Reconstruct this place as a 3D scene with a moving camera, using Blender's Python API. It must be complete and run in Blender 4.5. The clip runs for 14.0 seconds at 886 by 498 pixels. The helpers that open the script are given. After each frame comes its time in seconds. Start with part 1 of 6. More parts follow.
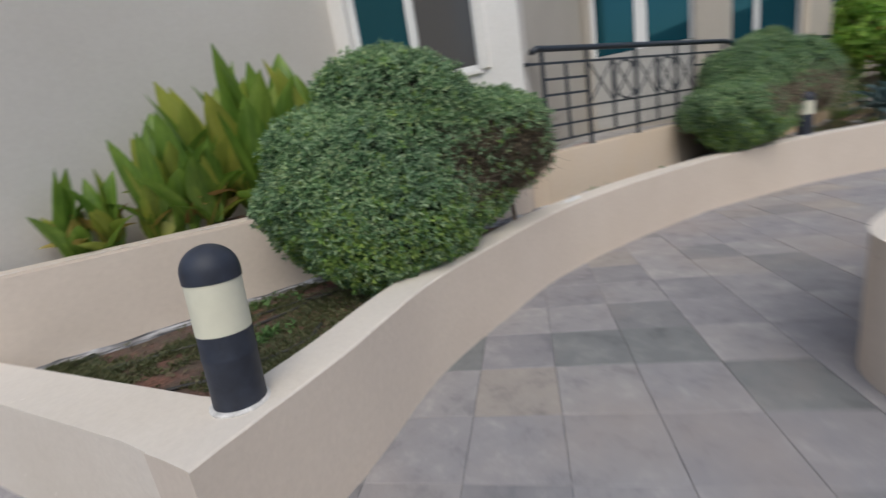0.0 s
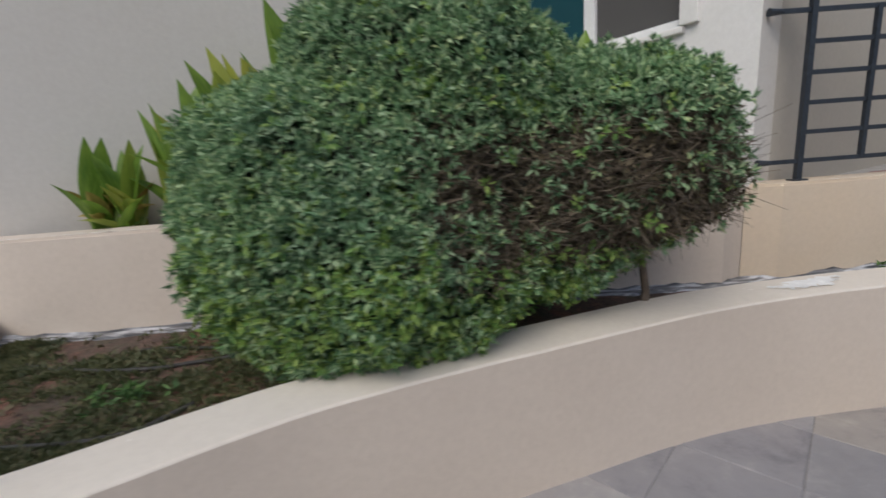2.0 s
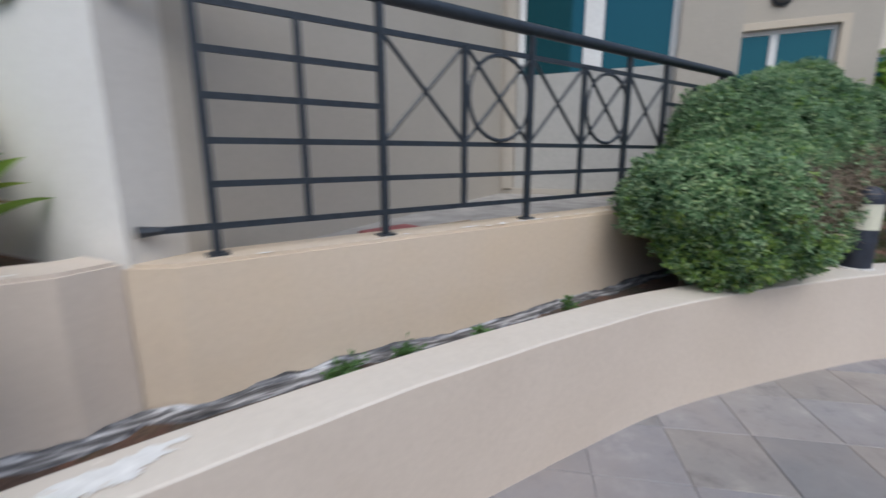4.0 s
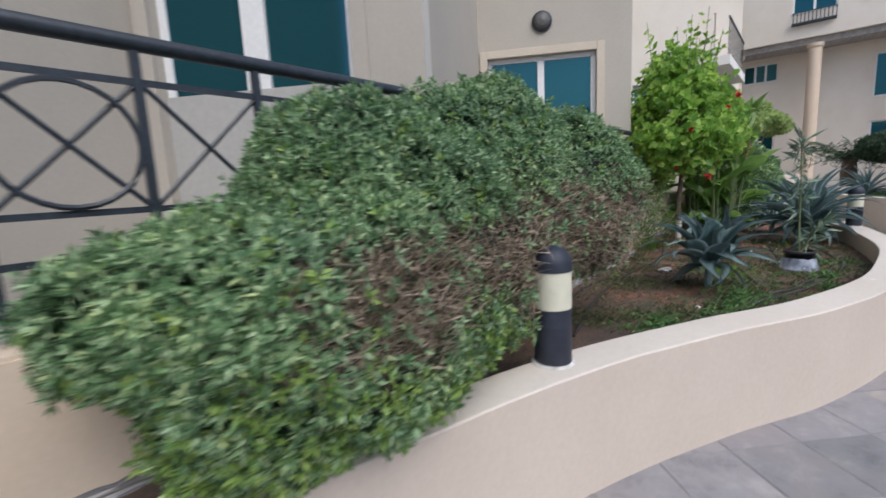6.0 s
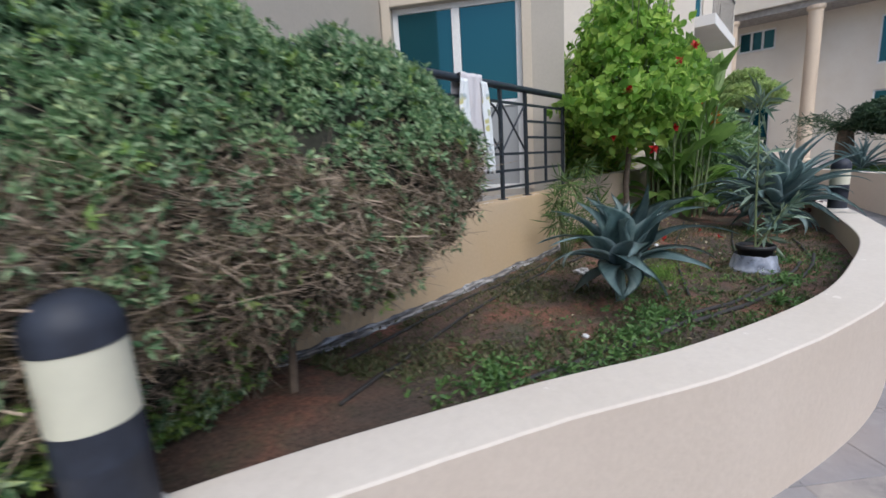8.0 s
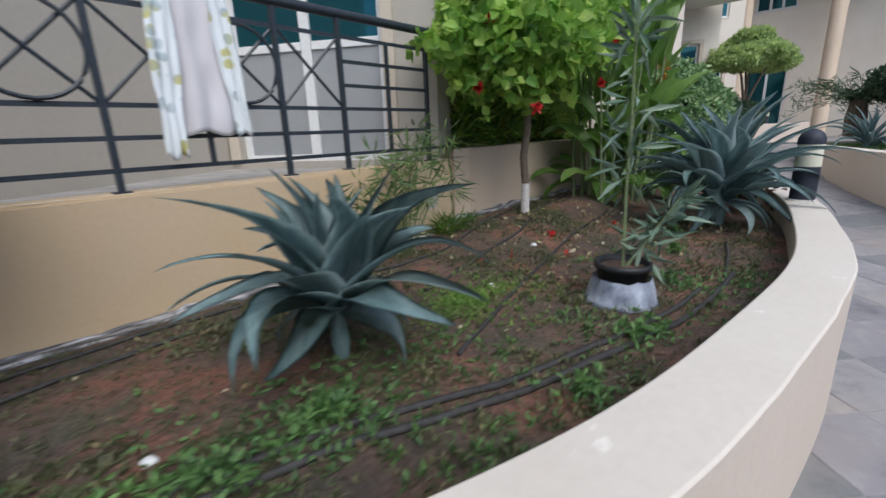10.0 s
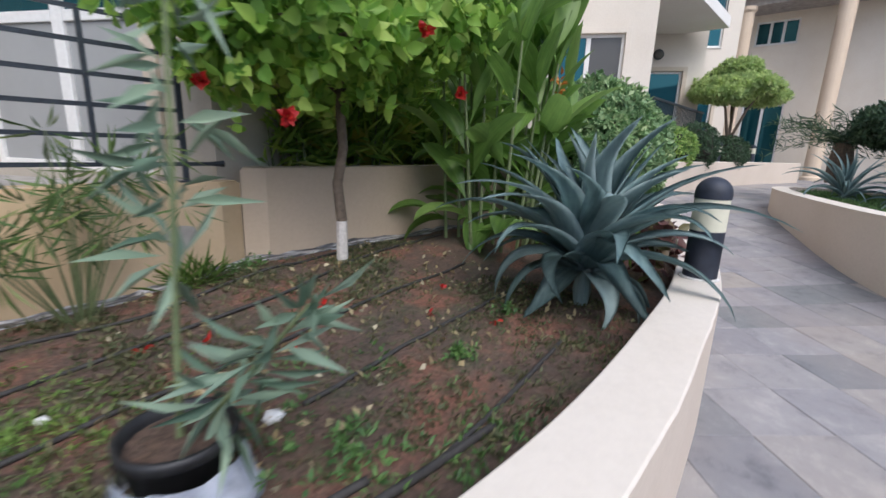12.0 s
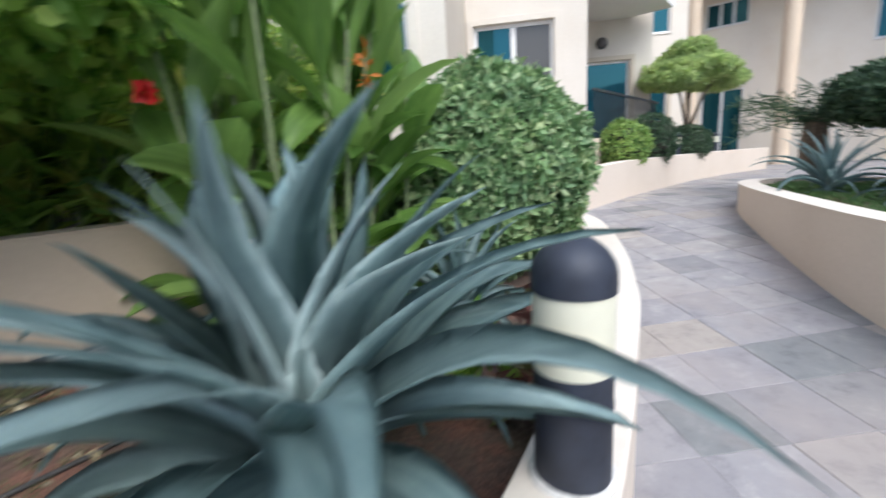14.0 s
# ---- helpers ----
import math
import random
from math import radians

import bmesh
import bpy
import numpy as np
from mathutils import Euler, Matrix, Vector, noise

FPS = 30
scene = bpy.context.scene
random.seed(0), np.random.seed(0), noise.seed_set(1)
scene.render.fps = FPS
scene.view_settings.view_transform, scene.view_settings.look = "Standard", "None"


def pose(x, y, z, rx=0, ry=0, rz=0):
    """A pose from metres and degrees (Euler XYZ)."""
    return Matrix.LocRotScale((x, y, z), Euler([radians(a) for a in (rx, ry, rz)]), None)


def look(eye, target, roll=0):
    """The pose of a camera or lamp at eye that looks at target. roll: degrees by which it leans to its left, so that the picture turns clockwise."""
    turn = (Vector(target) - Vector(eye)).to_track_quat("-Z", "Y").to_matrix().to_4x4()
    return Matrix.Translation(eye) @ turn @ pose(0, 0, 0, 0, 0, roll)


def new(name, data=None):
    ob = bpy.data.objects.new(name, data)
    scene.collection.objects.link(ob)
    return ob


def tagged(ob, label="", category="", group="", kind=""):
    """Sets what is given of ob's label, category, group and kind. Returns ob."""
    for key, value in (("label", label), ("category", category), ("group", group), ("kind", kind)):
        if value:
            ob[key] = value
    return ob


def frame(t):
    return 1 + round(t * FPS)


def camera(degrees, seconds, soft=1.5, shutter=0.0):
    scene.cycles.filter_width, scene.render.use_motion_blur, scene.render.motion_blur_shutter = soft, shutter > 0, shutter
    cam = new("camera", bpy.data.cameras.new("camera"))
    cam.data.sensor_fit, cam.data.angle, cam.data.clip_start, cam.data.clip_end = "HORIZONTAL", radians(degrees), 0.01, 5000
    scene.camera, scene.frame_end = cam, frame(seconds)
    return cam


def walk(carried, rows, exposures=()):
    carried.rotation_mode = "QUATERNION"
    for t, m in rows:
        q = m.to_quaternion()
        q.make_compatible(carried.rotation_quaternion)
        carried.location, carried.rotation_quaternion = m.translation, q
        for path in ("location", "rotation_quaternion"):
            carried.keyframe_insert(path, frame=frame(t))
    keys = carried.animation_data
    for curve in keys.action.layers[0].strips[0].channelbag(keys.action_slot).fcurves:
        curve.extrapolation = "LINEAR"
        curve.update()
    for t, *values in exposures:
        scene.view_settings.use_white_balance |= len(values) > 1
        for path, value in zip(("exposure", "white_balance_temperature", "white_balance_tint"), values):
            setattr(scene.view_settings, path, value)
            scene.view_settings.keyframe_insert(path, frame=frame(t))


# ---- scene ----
cam = camera(91.0, 14.0, soft=1.5, shutter=0.5)
# seconds, eye, target, roll
PATH = [
    (0, (-3.311, -2.968, 1.444), (-2.265, -1.342, 0.933), -9.2),
    (0.5, (-2.983, -2.735, 1.458), (-2.414, -0.877, 0.993), -5.0),
    (1, (-2.718, -2.528, 1.441), (-2.427, -0.597, 1.007), -4.5),
    (1.5, (-2.325, -2.338, 1.365), (-2.247, -0.38, 0.967), -5.4),
    (2, (-1.909, -2.206, 1.365), (-1.862, -0.252, 0.938), -4.3),
    (2.5, (-1.539, -2.026, 1.377), (-1.408, -0.097, 0.867), -3.2),
    (3, (-1.074, -1.797, 1.416), (-0.628, 0.088, 0.919), -4.7),
    (3.5, (-0.621, -1.742, 1.459), (0.112, 0.052, 0.964), -1.8),
    (4, (-0.208, -1.649, 1.427), (0.916, -0.049, 1.009), -0.2),
    (4.2, (-0.015, -1.6, 1.458), (1.206, -0.08, 1.012), -1.7),
    (6.3, (2.036, -1.778, 1.52), (3.599, -0.561, 1.244), -1.8),
    (6.5, (2.185, -1.746, 1.495), (3.776, -0.569, 1.203), -1.1),
    (7, (2.65, -1.732, 1.472), (4.247, -0.564, 1.182), -2.3),
    (7.2, (2.774, -1.771, 1.479), (4.361, -0.592, 1.177), -3.4),
    (9.3, (4.56, -2.345, 1.291), (5.96, -1.012, 0.78), 0.0),
    (9.5, (4.76, -2.369, 1.285), (6.165, -1.042, 0.77), -0.0),
    (10, (5.213, -2.417, 1.314), (6.649, -1.127, 0.795), -2.1),
    (10.5, (5.638, -2.545, 1.292), (7.103, -1.279, 0.791), -1.1),
    (11, (6.088, -2.597, 1.293), (7.572, -1.346, 0.809), -0.8),
    (11.5, (6.535, -2.691, 1.314), (8.015, -1.426, 0.857), -1.3),
    (12, (6.931, -2.748, 1.341), (8.372, -1.44, 0.882), 2.0),
    (12.5, (7.402, -2.707, 1.349), (8.824, -1.371, 0.907), 1.7),
    (13, (7.869, -2.673, 1.341), (9.253, -1.303, 0.886), 0.3),
    (13.5, (8.261, -2.618, 1.351), (9.574, -1.174, 0.913), -0.2),
    (14, (8.665, -2.609, 1.396), (10.157, -1.34, 0.992), -3.3),
]
# the phone's exposure drifts a little along the walk; white balance slightly cool
LOOK = [(0.0, -0.14, 6050, 6), (1.5, -0.20, 6080, 6), (2.2, -0.14, 5950, 8), (3.0, 0.08, 5520, 13), (4.0, -0.04, 5640, 6), (6.5, 0.22, 5760, 9), (9.5, 0.18, 5650, 6), (12.0, 0.46, 5720, 9), (13.0, 0.68, 5650, 7), (13.5, 0.84, 5600, 6), (14.0, 0.86, 5660, 6)]
walk(cam, [(t, look(eye, target, roll)) for t, eye, target, roll in PATH], LOOK)

# ---- light: hazy late daylight, shaded courtyard ----
SUN_ELEV, SUN_ROT = radians(51), radians(207)
world = bpy.data.worlds.new("sky")
scene.world = world
world.use_nodes = True
wn = world.node_tree.nodes
sky = wn.new("ShaderNodeTexSky")
sky.sky_type = "NISHITA"
sky.sun_disc = False
sky.sun_elevation, sky.sun_rotation = SUN_ELEV, SUN_ROT
sky.air_density, sky.dust_density, sky.ozone_density = 1.0, 4.0, 0.6
wn["Background"].inputs[1].default_value = 0.15
world.node_tree.links.new(sky.outputs[0], wn["Background"].inputs[0])
sun_data = bpy.data.lights.new("sun", "SUN")
sun_data.energy, sun_data.angle, sun_data.color = 0.9, radians(50), (1.0, 0.96, 0.90)
sun = new("sun", sun_data)
sun.matrix_world = look((-4.9, -9.6, 13.5), (0, 0, 0))

# ---- materials ----
def node_mat(name, rough=0.7, metal=0.0):
    m = bpy.data.materials.new(name)
    m.use_nodes = True
    nt = m.node_tree
    b = nt.nodes["Principled BSDF"]
    b.inputs["Roughness"].default_value = rough
    b.inputs["Metallic"].default_value = metal
    return m, nt, b


def tex_noise(nt, scale, detail=4.0, rough=0.55, coord="Object"):
    c = nt.nodes.new("ShaderNodeTexCoord")
    n = nt.nodes.new("ShaderNodeTexNoise")
    n.inputs["Scale"].default_value, n.inputs["Detail"].default_value, n.inputs["Roughness"].default_value = scale, detail, rough
    nt.links.new(c.outputs[coord], n.inputs["Vector"])
    return n.outputs["Fac"]


def ramp(nt, fac, stops):
    r = nt.nodes.new("ShaderNodeValToRGB")
    e = r.color_ramp.elements
    while len(e) < len(stops):
        e.new(0.5)
    for el, (p, c) in zip(e, stops):
        el.position, el.color = p, (*c, 1)
    nt.links.new(fac, r.inputs["Fac"])
    return r.outputs["Color"]


def mix(nt, kind, fac, a, b):
    n = nt.nodes.new("ShaderNodeMix")
    n.data_type, n.blend_type = "RGBA", kind
    for sock, v in ((n.inputs["Factor"], fac), (n.inputs["A"], a), (n.inputs["B"], b)):
        if isinstance(v, (int, float)):
            sock.default_value = v
        elif isinstance(v, tuple):
            sock.default_value = (*v, 1)
        else:
            nt.links.new(v, sock)
    return n.outputs["Result"]


def bump(nt, b, fac, strength, dist):
    n = nt.nodes.new("ShaderNodeBump")
    n.inputs["Strength"].default_value, n.inputs["Distance"].default_value = strength, dist
    nt.links.new(fac, n.inputs["Height"])
    nt.links.new(n.outputs["Normal"], b.inputs["Normal"])


def paint(name, base, stain, chip=0.0, rough=0.85, relief=0.25):
    """Rendered masonry with paint: soft large stains, fine grain, a few worn spots."""
    m, nt, b = node_mat(name, rough)
    big = tex_noise(nt, 1.1, 5, 0.6)
    fine = tex_noise(nt, 38, 6, 0.65)
    col = mix(nt, "MIX", ramp(nt, big, [(0.38, (0, 0, 0)), (0.72, (1, 1, 1))]), base, stain)
    col = mix(nt, "MULTIPLY", 0.35, col, ramp(nt, fine, [(0.3, (0.86, 0.85, 0.84)), (0.65, (1.05, 1.05, 1.05))]))
    if chip:
        spot = tex_noise(nt, 4.3, 8, 0.7)
        col = mix(nt, "MIX", ramp(nt, spot, [(0.66 - chip, (0, 0, 0)), (0.69 - chip, (1, 1, 1))]), col, tuple(c * 1.0 + 0.12 for c in base))
        dirt = tex_noise(nt, 11.0, 7, 0.7)
        col = mix(nt, "MIX", ramp(nt, dirt, [(0.70, (0, 0, 0)), (0.76, (0.6, 0.6, 0.6))]), col, (0.28, 0.24, 0.2))
    nt.links.new(col, b.inputs["Base Color"])
    bump(nt, b, mix(nt, "ADD", 1.0, fine, tex_noise(nt, 7, 3, 0.5)), relief, 0.006)
    return m


def plain(name, col, rough=0.5, metal=0.0, vary=0.25, scale=30):
    m, nt, b = node_mat(name, rough, metal)
    f = tex_noise(nt, scale, 5, 0.6)
    c = ramp(nt, f, [(0.3, tuple(v * (1 - vary) for v in col)), (0.7, tuple(min(1, v * (1 + vary)) for v in col))])
    nt.links.new(c, b.inputs["Base Color"])
    bump(nt, b, f, 0.15, 0.002)
    return m


def leafy(name, stops, rough=0.5, trans=0.25, island=True, gloss=0.4):
    """Leaf colours that differ from leaf to leaf, with light passing through."""
    m, nt, b = node_mat(name, rough)
    if island:
        src = nt.nodes.new("ShaderNodeNewGeometry").outputs["Random Per Island"]
    else:
        src = nt.nodes.new("ShaderNodeObjectInfo").outputs["Random"]
    col = ramp(nt, src, stops)
    patch = tex_noise(nt, 3.5, 3, 0.5)
    col = mix(nt, "MULTIPLY", 0.6, col, ramp(nt, patch, [(0.3, (0.6, 0.66, 0.7)), (0.7, (1.25, 1.2, 1.0))]))
    nt.links.new(col, b.inputs["Base Color"])
    b.inputs["Specular IOR Level"].default_value = gloss
    t = nt.nodes.new("ShaderNodeBsdfTranslucent")
    nt.links.new(col, t.inputs["Color"])
    s = nt.nodes.new("ShaderNodeMixShader")
    s.inputs["Fac"].default_value = trans
    nt.links.new(b.outputs[0], s.inputs[1])
    nt.links.new(t.outputs[0], s.inputs[2])
    nt.links.new(s.outputs[0], nt.nodes["Material Output"].inputs["Surface"])
    return m


def blade_mat(name, dark, light, edge, rough=0.42, trans=0.12):
    """Large leaf: base to tip gradient with fine lengthwise streaks, along the blade's own x axis."""
    m, nt, b = node_mat(name, rough)
    c = nt.nodes.new("ShaderNodeTexCoord")
    mp = nt.nodes.new("ShaderNodeMapping")
    mp.inputs["Scale"].default_value = (2.0, 60.0, 6.0)
    nt.links.new(c.outputs["Object"], mp.inputs["Vector"])
    n = nt.nodes.new("ShaderNodeTexNoise")
    n.inputs["Scale"].default_value, n.inputs["Detail"].default_value = 1.0, 3
    nt.links.new(mp.outputs[0], n.inputs["Vector"])
    col = ramp(nt, n.outputs["Fac"], [(0.3, dark), (0.7, light)])
    r = nt.nodes.new("ShaderNodeObjectInfo").outputs["Random"]
    col = mix(nt, "MIX", ramp(nt, r, [(0.55, (0, 0, 0)), (1.0, (0.8, 0.8, 0.8))]), col, edge)
    blot = tex_noise(nt, 9, 4, 0.6)
    col = mix(nt, "MULTIPLY", 0.5, col, ramp(nt, blot, [(0.3, (0.7, 0.72, 0.75)), (0.7, (1.15, 1.12, 1.1))]))
    nt.links.new(col, b.inputs["Base Color"])
    bump(nt, b, n.outputs["Fac"], 0.2, 0.003)
    t = nt.nodes.new("ShaderNodeBsdfTranslucent")
    nt.links.new(col, t.inputs["Color"])
    s = nt.nodes.new("ShaderNodeMixShader")
    s.inputs["Fac"].default_value = trans
    nt.links.new(b.outputs[0], s.inputs[1])
    nt.links.new(t.outputs[0], s.inputs[2])
    nt.links.new(s.outputs[0], nt.nodes["Material Output"].inputs["Surface"])
    return m


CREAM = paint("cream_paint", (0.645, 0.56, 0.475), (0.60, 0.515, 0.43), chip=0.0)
# the same cream, lightened for sky light on wall tops, plus worn spots
CREAM_LIT = paint("cream_lit", (0.72, 0.655, 0.575), (0.67, 0.60, 0.515), chip=0.01)
OCHRE = paint("ochre_paint", (0.63, 0.515, 0.38), (0.63, 0.54, 0.44), chip=0.0)
OCHRE_DEEP = paint("deep_ochre_paint", (0.56, 0.42, 0.255), (0.56, 0.44, 0.30), chip=0.0)
TAN = paint("tan_paint", (0.55, 0.445, 0.335), (0.50, 0.40, 0.29), chip=0.0)
PLASTER = paint("grey_beige_plaster", (0.64, 0.605, 0.555), (0.61, 0.57, 0.515), relief=0.15)
WHITEWALL = paint("off_white_plaster", (0.82, 0.80, 0.77), (0.79, 0.76, 0.72), relief=0.12)
BUFF = paint("buff_plaster", (0.60, 0.53, 0.43), (0.55, 0.475, 0.38), relief=0.12)
COLUMN = paint("column_buff", (0.72, 0.59, 0.45), (0.66, 0.53, 0.40), relief=0.12)
WINGWALL = paint("wing_plaster", (0.80, 0.73, 0.63), (0.75, 0.67, 0.56), relief=0.12)
CREAMWALL = paint("cream_plaster", (0.72, 0.665, 0.59), (0.67, 0.61, 0.53), relief=0.12)
# beige plaster, darkened in colour for the shade inside the railed terraces
TERRACE_SHADED = paint("shaded_terrace_plaster", (0.47, 0.43, 0.37), (0.43, 0.392, 0.337), relief=0.12)
TRIM = plain("white_upvc", (0.78, 0.78, 0.77), 0.4, vary=0.06)
IRON = plain("dark_painted_iron", (0.025, 0.032, 0.042), 0.42, 0.0, 0.4, 60)
BOLLARD = plain("navy_plastic", (0.024, 0.029, 0.044), 0.58, 0.0, 0.35, 12)
LAMPBAND = plain("cream_diffuser", (0.68, 0.66, 0.52), 0.7, 0.0, 0.06, 8)
MORTAR = plain("white_mortar", (0.62, 0.6, 0.57), 0.9, 0.0, 0.3, 40)
RUBBER = plain("black_pipe", (0.040, 0.037, 0.035), 0.75, 0.0, 0.4, 30)
MEMBRANE, mnt, mb = node_mat("silver_membrane", 0.45, 0.3)
mmap = mnt.nodes.new("ShaderNodeMapping")
mmap.inputs["Scale"].default_value = (6, 40, 40)
mtc = mnt.nodes.new("ShaderNodeTexCoord")
mno = mnt.nodes.new("ShaderNodeTexNoise")
mno.inputs["Scale"].default_value, mno.inputs["Detail"].default_value = 1.0, 5
mnt.links.new(mtc.outputs["Object"], mmap.inputs["Vector"])
mnt.links.new(mmap.outputs[0], mno.inputs["Vector"])
mnt.links.new(ramp(mnt, mno.outputs["Fac"], [(0.36, (0.06, 0.06, 0.065)), (0.5, (0.2, 0.2, 0.21)), (0.64, (0.6, 0.6, 0.62))]), mb.inputs["Base Color"])
bump(mnt, mb, mno.outputs["Fac"], 0.6, 0.006)
CONCRETE = plain("terrace_concrete", (0.36, 0.34, 0.32), 0.9, 0.0, 0.25, 6)
BARK = plain("brown_bark", (0.15, 0.115, 0.085), 0.9, 0.0, 0.35, 25)
LIME = plain("lime_washed_bark", (0.62, 0.58, 0.54), 0.9, 0.0, 0.2, 40)
# darker copy of the dry twig, for the shade on the first hedge's side
TWIG_SHADED = plain("shaded_dry_twig", (0.165, 0.13, 0.092), 0.9, 0.0, 0.4, 50)
TWIG = plain("dry_twig", (0.37, 0.295, 0.22), 0.9, 0.0, 0.4, 50)
# near black: the shade deep inside shrubs, put into the core's colour
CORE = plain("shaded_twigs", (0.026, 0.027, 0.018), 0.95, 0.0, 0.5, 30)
STEM = plain("green_stem", (0.16, 0.20, 0.09), 0.6, 0.0, 0.3, 30)
POTBLACK = plain("black_pot", (0.018, 0.018, 0.02), 0.5, 0.0, 0.3, 20)
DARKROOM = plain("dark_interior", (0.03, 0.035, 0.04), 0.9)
STONE_WHITE = plain("white_stone", (0.74, 0.73, 0.71), 0.8)
SPLASH = plain("white_paint", (0.82, 0.81, 0.79), 0.7, 0.0, 0.12, 25)
REDCLOTH = plain("faded_red", (0.30, 0.10, 0.10), 0.9, 0.0, 0.4, 25)

HEDGE_LEAF = leafy("hedge_leaf", [(0.0, (0.07, 0.15, 0.07)), (0.45, (0.23, 0.38, 0.20)), (0.88, (0.50, 0.64, 0.41)), (1.0, (0.60, 0.71, 0.36))], 0.6, 0.32, True, 0.25)
HEDGE_YOUNG = leafy("hedge_young_leaf", [(0.0, (0.16, 0.31, 0.08)), (1.0, (0.38, 0.50, 0.14))], 0.55, 0.3)
DEAD_LEAF = leafy("dead_leaf", [(0.0, (0.062, 0.052, 0.03)), (0.6, (0.12, 0.097, 0.058)), (1.0, (0.23, 0.185, 0.12))], 0.8)
HIBISCUS_LEAF = leafy("hibiscus_leaf", [(0.0, (0.17, 0.34, 0.06)), (0.6, (0.36, 0.57, 0.11)), (1.0, (0.54, 0.70, 0.17))], 0.45, 0.55)
REED = leafy("reed_leaf", [(0.0, (0.20, 0.35, 0.07)), (0.5, (0.38, 0.56, 0.12)), (0.85, (0.56, 0.68, 0.16)), (1.0, (0.64, 0.63, 0.24))], 0.45, 0.55)
TREE_LEAF = leafy("light_tree_leaf", [(0.0, (0.36, 0.50, 0.18)), (1.0, (0.62, 0.72, 0.33))], 0.6, 0.55)
CLIPPED_LEAF = leafy("clipped_leaf", [(0.0, (0.12, 0.22, 0.09)), (0.55, (0.24, 0.38, 0.17)), (1.0, (0.50, 0.60, 0.34))])
DARK_LEAF = leafy("dark_leaf", [(0.0, (0.035, 0.075, 0.04)), (1.0, (0.09, 0.15, 0.08))])
# darkened copy of the hedge leaf, for the shade between outer leaves
INNER_LEAF_SHADED = leafy("shaded_inner_leaf", [(0.0, (0.035, 0.075, 0.038)), (1.0, (0.085, 0.15, 0.078))], 0.7, 0.3, True, 0.15)
WEED = leafy("weed_leaf", [(0.0, (0.07, 0.15, 0.05)), (1.0, (0.17, 0.30, 0.09))])
MOSS = leafy("grass_leaf", [(0.0, (0.075, 0.095, 0.04)), (0.6, (0.13, 0.145, 0.065)), (1.0, (0.23, 0.20, 0.11))])
CROTON = leafy("red_leaf", [(0.0, (0.09, 0.035, 0.035)), (0.7, (0.16, 0.075, 0.065)), (1.0, (0.15, 0.16, 0.06))], 0.4)
PAPYRUS_LEAF = leafy("papyrus_leaf", [(0.0, (0.055, 0.105, 0.03)), (0.7, (0.13, 0.21, 0.06)), (1.0, (0.25, 0.31, 0.10))], 0.5, 0.3)
OLEANDER = leafy("oleander_leaf", [(0.0, (0.13, 0.21, 0.15)), (1.0, (0.30, 0.39, 0.29))], 0.45, 0.15)
BRIGHT_GRASS = leafy("bright_grass", [(0.0, (0.13, 0.25, 0.05)), (1.0, (0.30, 0.44, 0.11))], 0.6, 0.4)
PALE_LITTER = leafy("pale_fallen_leaf", [(0.0, (0.26, 0.19, 0.10)), (0.7, (0.48, 0.40, 0.24)), (1.0, (0.62, 0.56, 0.42))], 0.8)
RED_PETAL = leafy("red_petal", [(0.0, (0.45, 0.015, 0.02)), (1.0, (0.65, 0.04, 0.03))], 0.5, 0.3)
ORANGE = leafy("orange_bract", [(0.0, (0.5, 0.16, 0.03)), (1.0, (0.6, 0.25, 0.05))], 0.5, 0.2)
AGAVE = blade_mat("agave_blade", (0.145, 0.23, 0.228), (0.285, 0.395, 0.39), (0.38, 0.475, 0.46))
LILY = blade_mat("lily_blade", (0.11, 0.225, 0.034), (0.28, 0.42, 0.068), (0.52, 0.50, 0.09), 0.4, 0.45)
LILY_DRY = blade_mat("yellowing_blade", (0.30, 0.26, 0.06), (0.48, 0.38, 0.10), (0.28, 0.12, 0.05), 0.6, 0.25)
CANNA = blade_mat("canna_blade", (0.11, 0.225, 0.046), (0.23, 0.38, 0.082), (0.31, 0.46, 0.13), 0.38, 0.5)

# glass: teal tinted, mirror-like at a glance
GLASS, gnt, gb = node_mat("teal_glass", 0.03)
gb.inputs["Base Color"].default_value = (0.017, 0.092, 0.118, 1)
gb.inputs["Metallic"].default_value = 0.6
PALEPANEL = plain("pale_door_panel", (0.43, 0.42, 0.395), 0.5, vary=0.06)
DOORPANEL = plain("pale_grey_panel", (0.34, 0.35, 0.355), 0.35, 0.0, 0.06, 3)
GREYGLASS, gnt2, gb2 = node_mat("grey_screen_glass", 0.12)
gb2.inputs["Base Color"].default_value = (0.085, 0.082, 0.08, 1)
WRAP, wnt, wb = node_mat("clear_plastic_wrap", 0.22)
wcol = ramp(wnt, tex_noise(wnt, 7, 4, 0.55), [(0.35, (0.36, 0.40, 0.50)), (0.65, (0.62, 0.66, 0.76))])
wnt.links.new(wcol, wb.inputs["Base Color"])
bump(wnt, wb, tex_noise(wnt, 22, 4, 0.6), 0.7, 0.01)
wtr = wnt.nodes.new("ShaderNodeBsdfTransparent")
wmx = wnt.nodes.new("ShaderNodeMixShader")
wnt.links.new(ramp(wnt, tex_noise(wnt, 8, 4, 0.6), [(0.36, (0.42, 0.42, 0.42)), (0.62, (0.9, 0.9, 0.9))]), wmx.inputs["Fac"])
wnt.links.new(wtr.outputs[0], wmx.inputs[1])
wnt.links.new(wb.outputs[0], wmx.inputs[2])
wnt.links.new(wmx.outputs[0], wnt.nodes["Material Output"].inputs["Surface"])

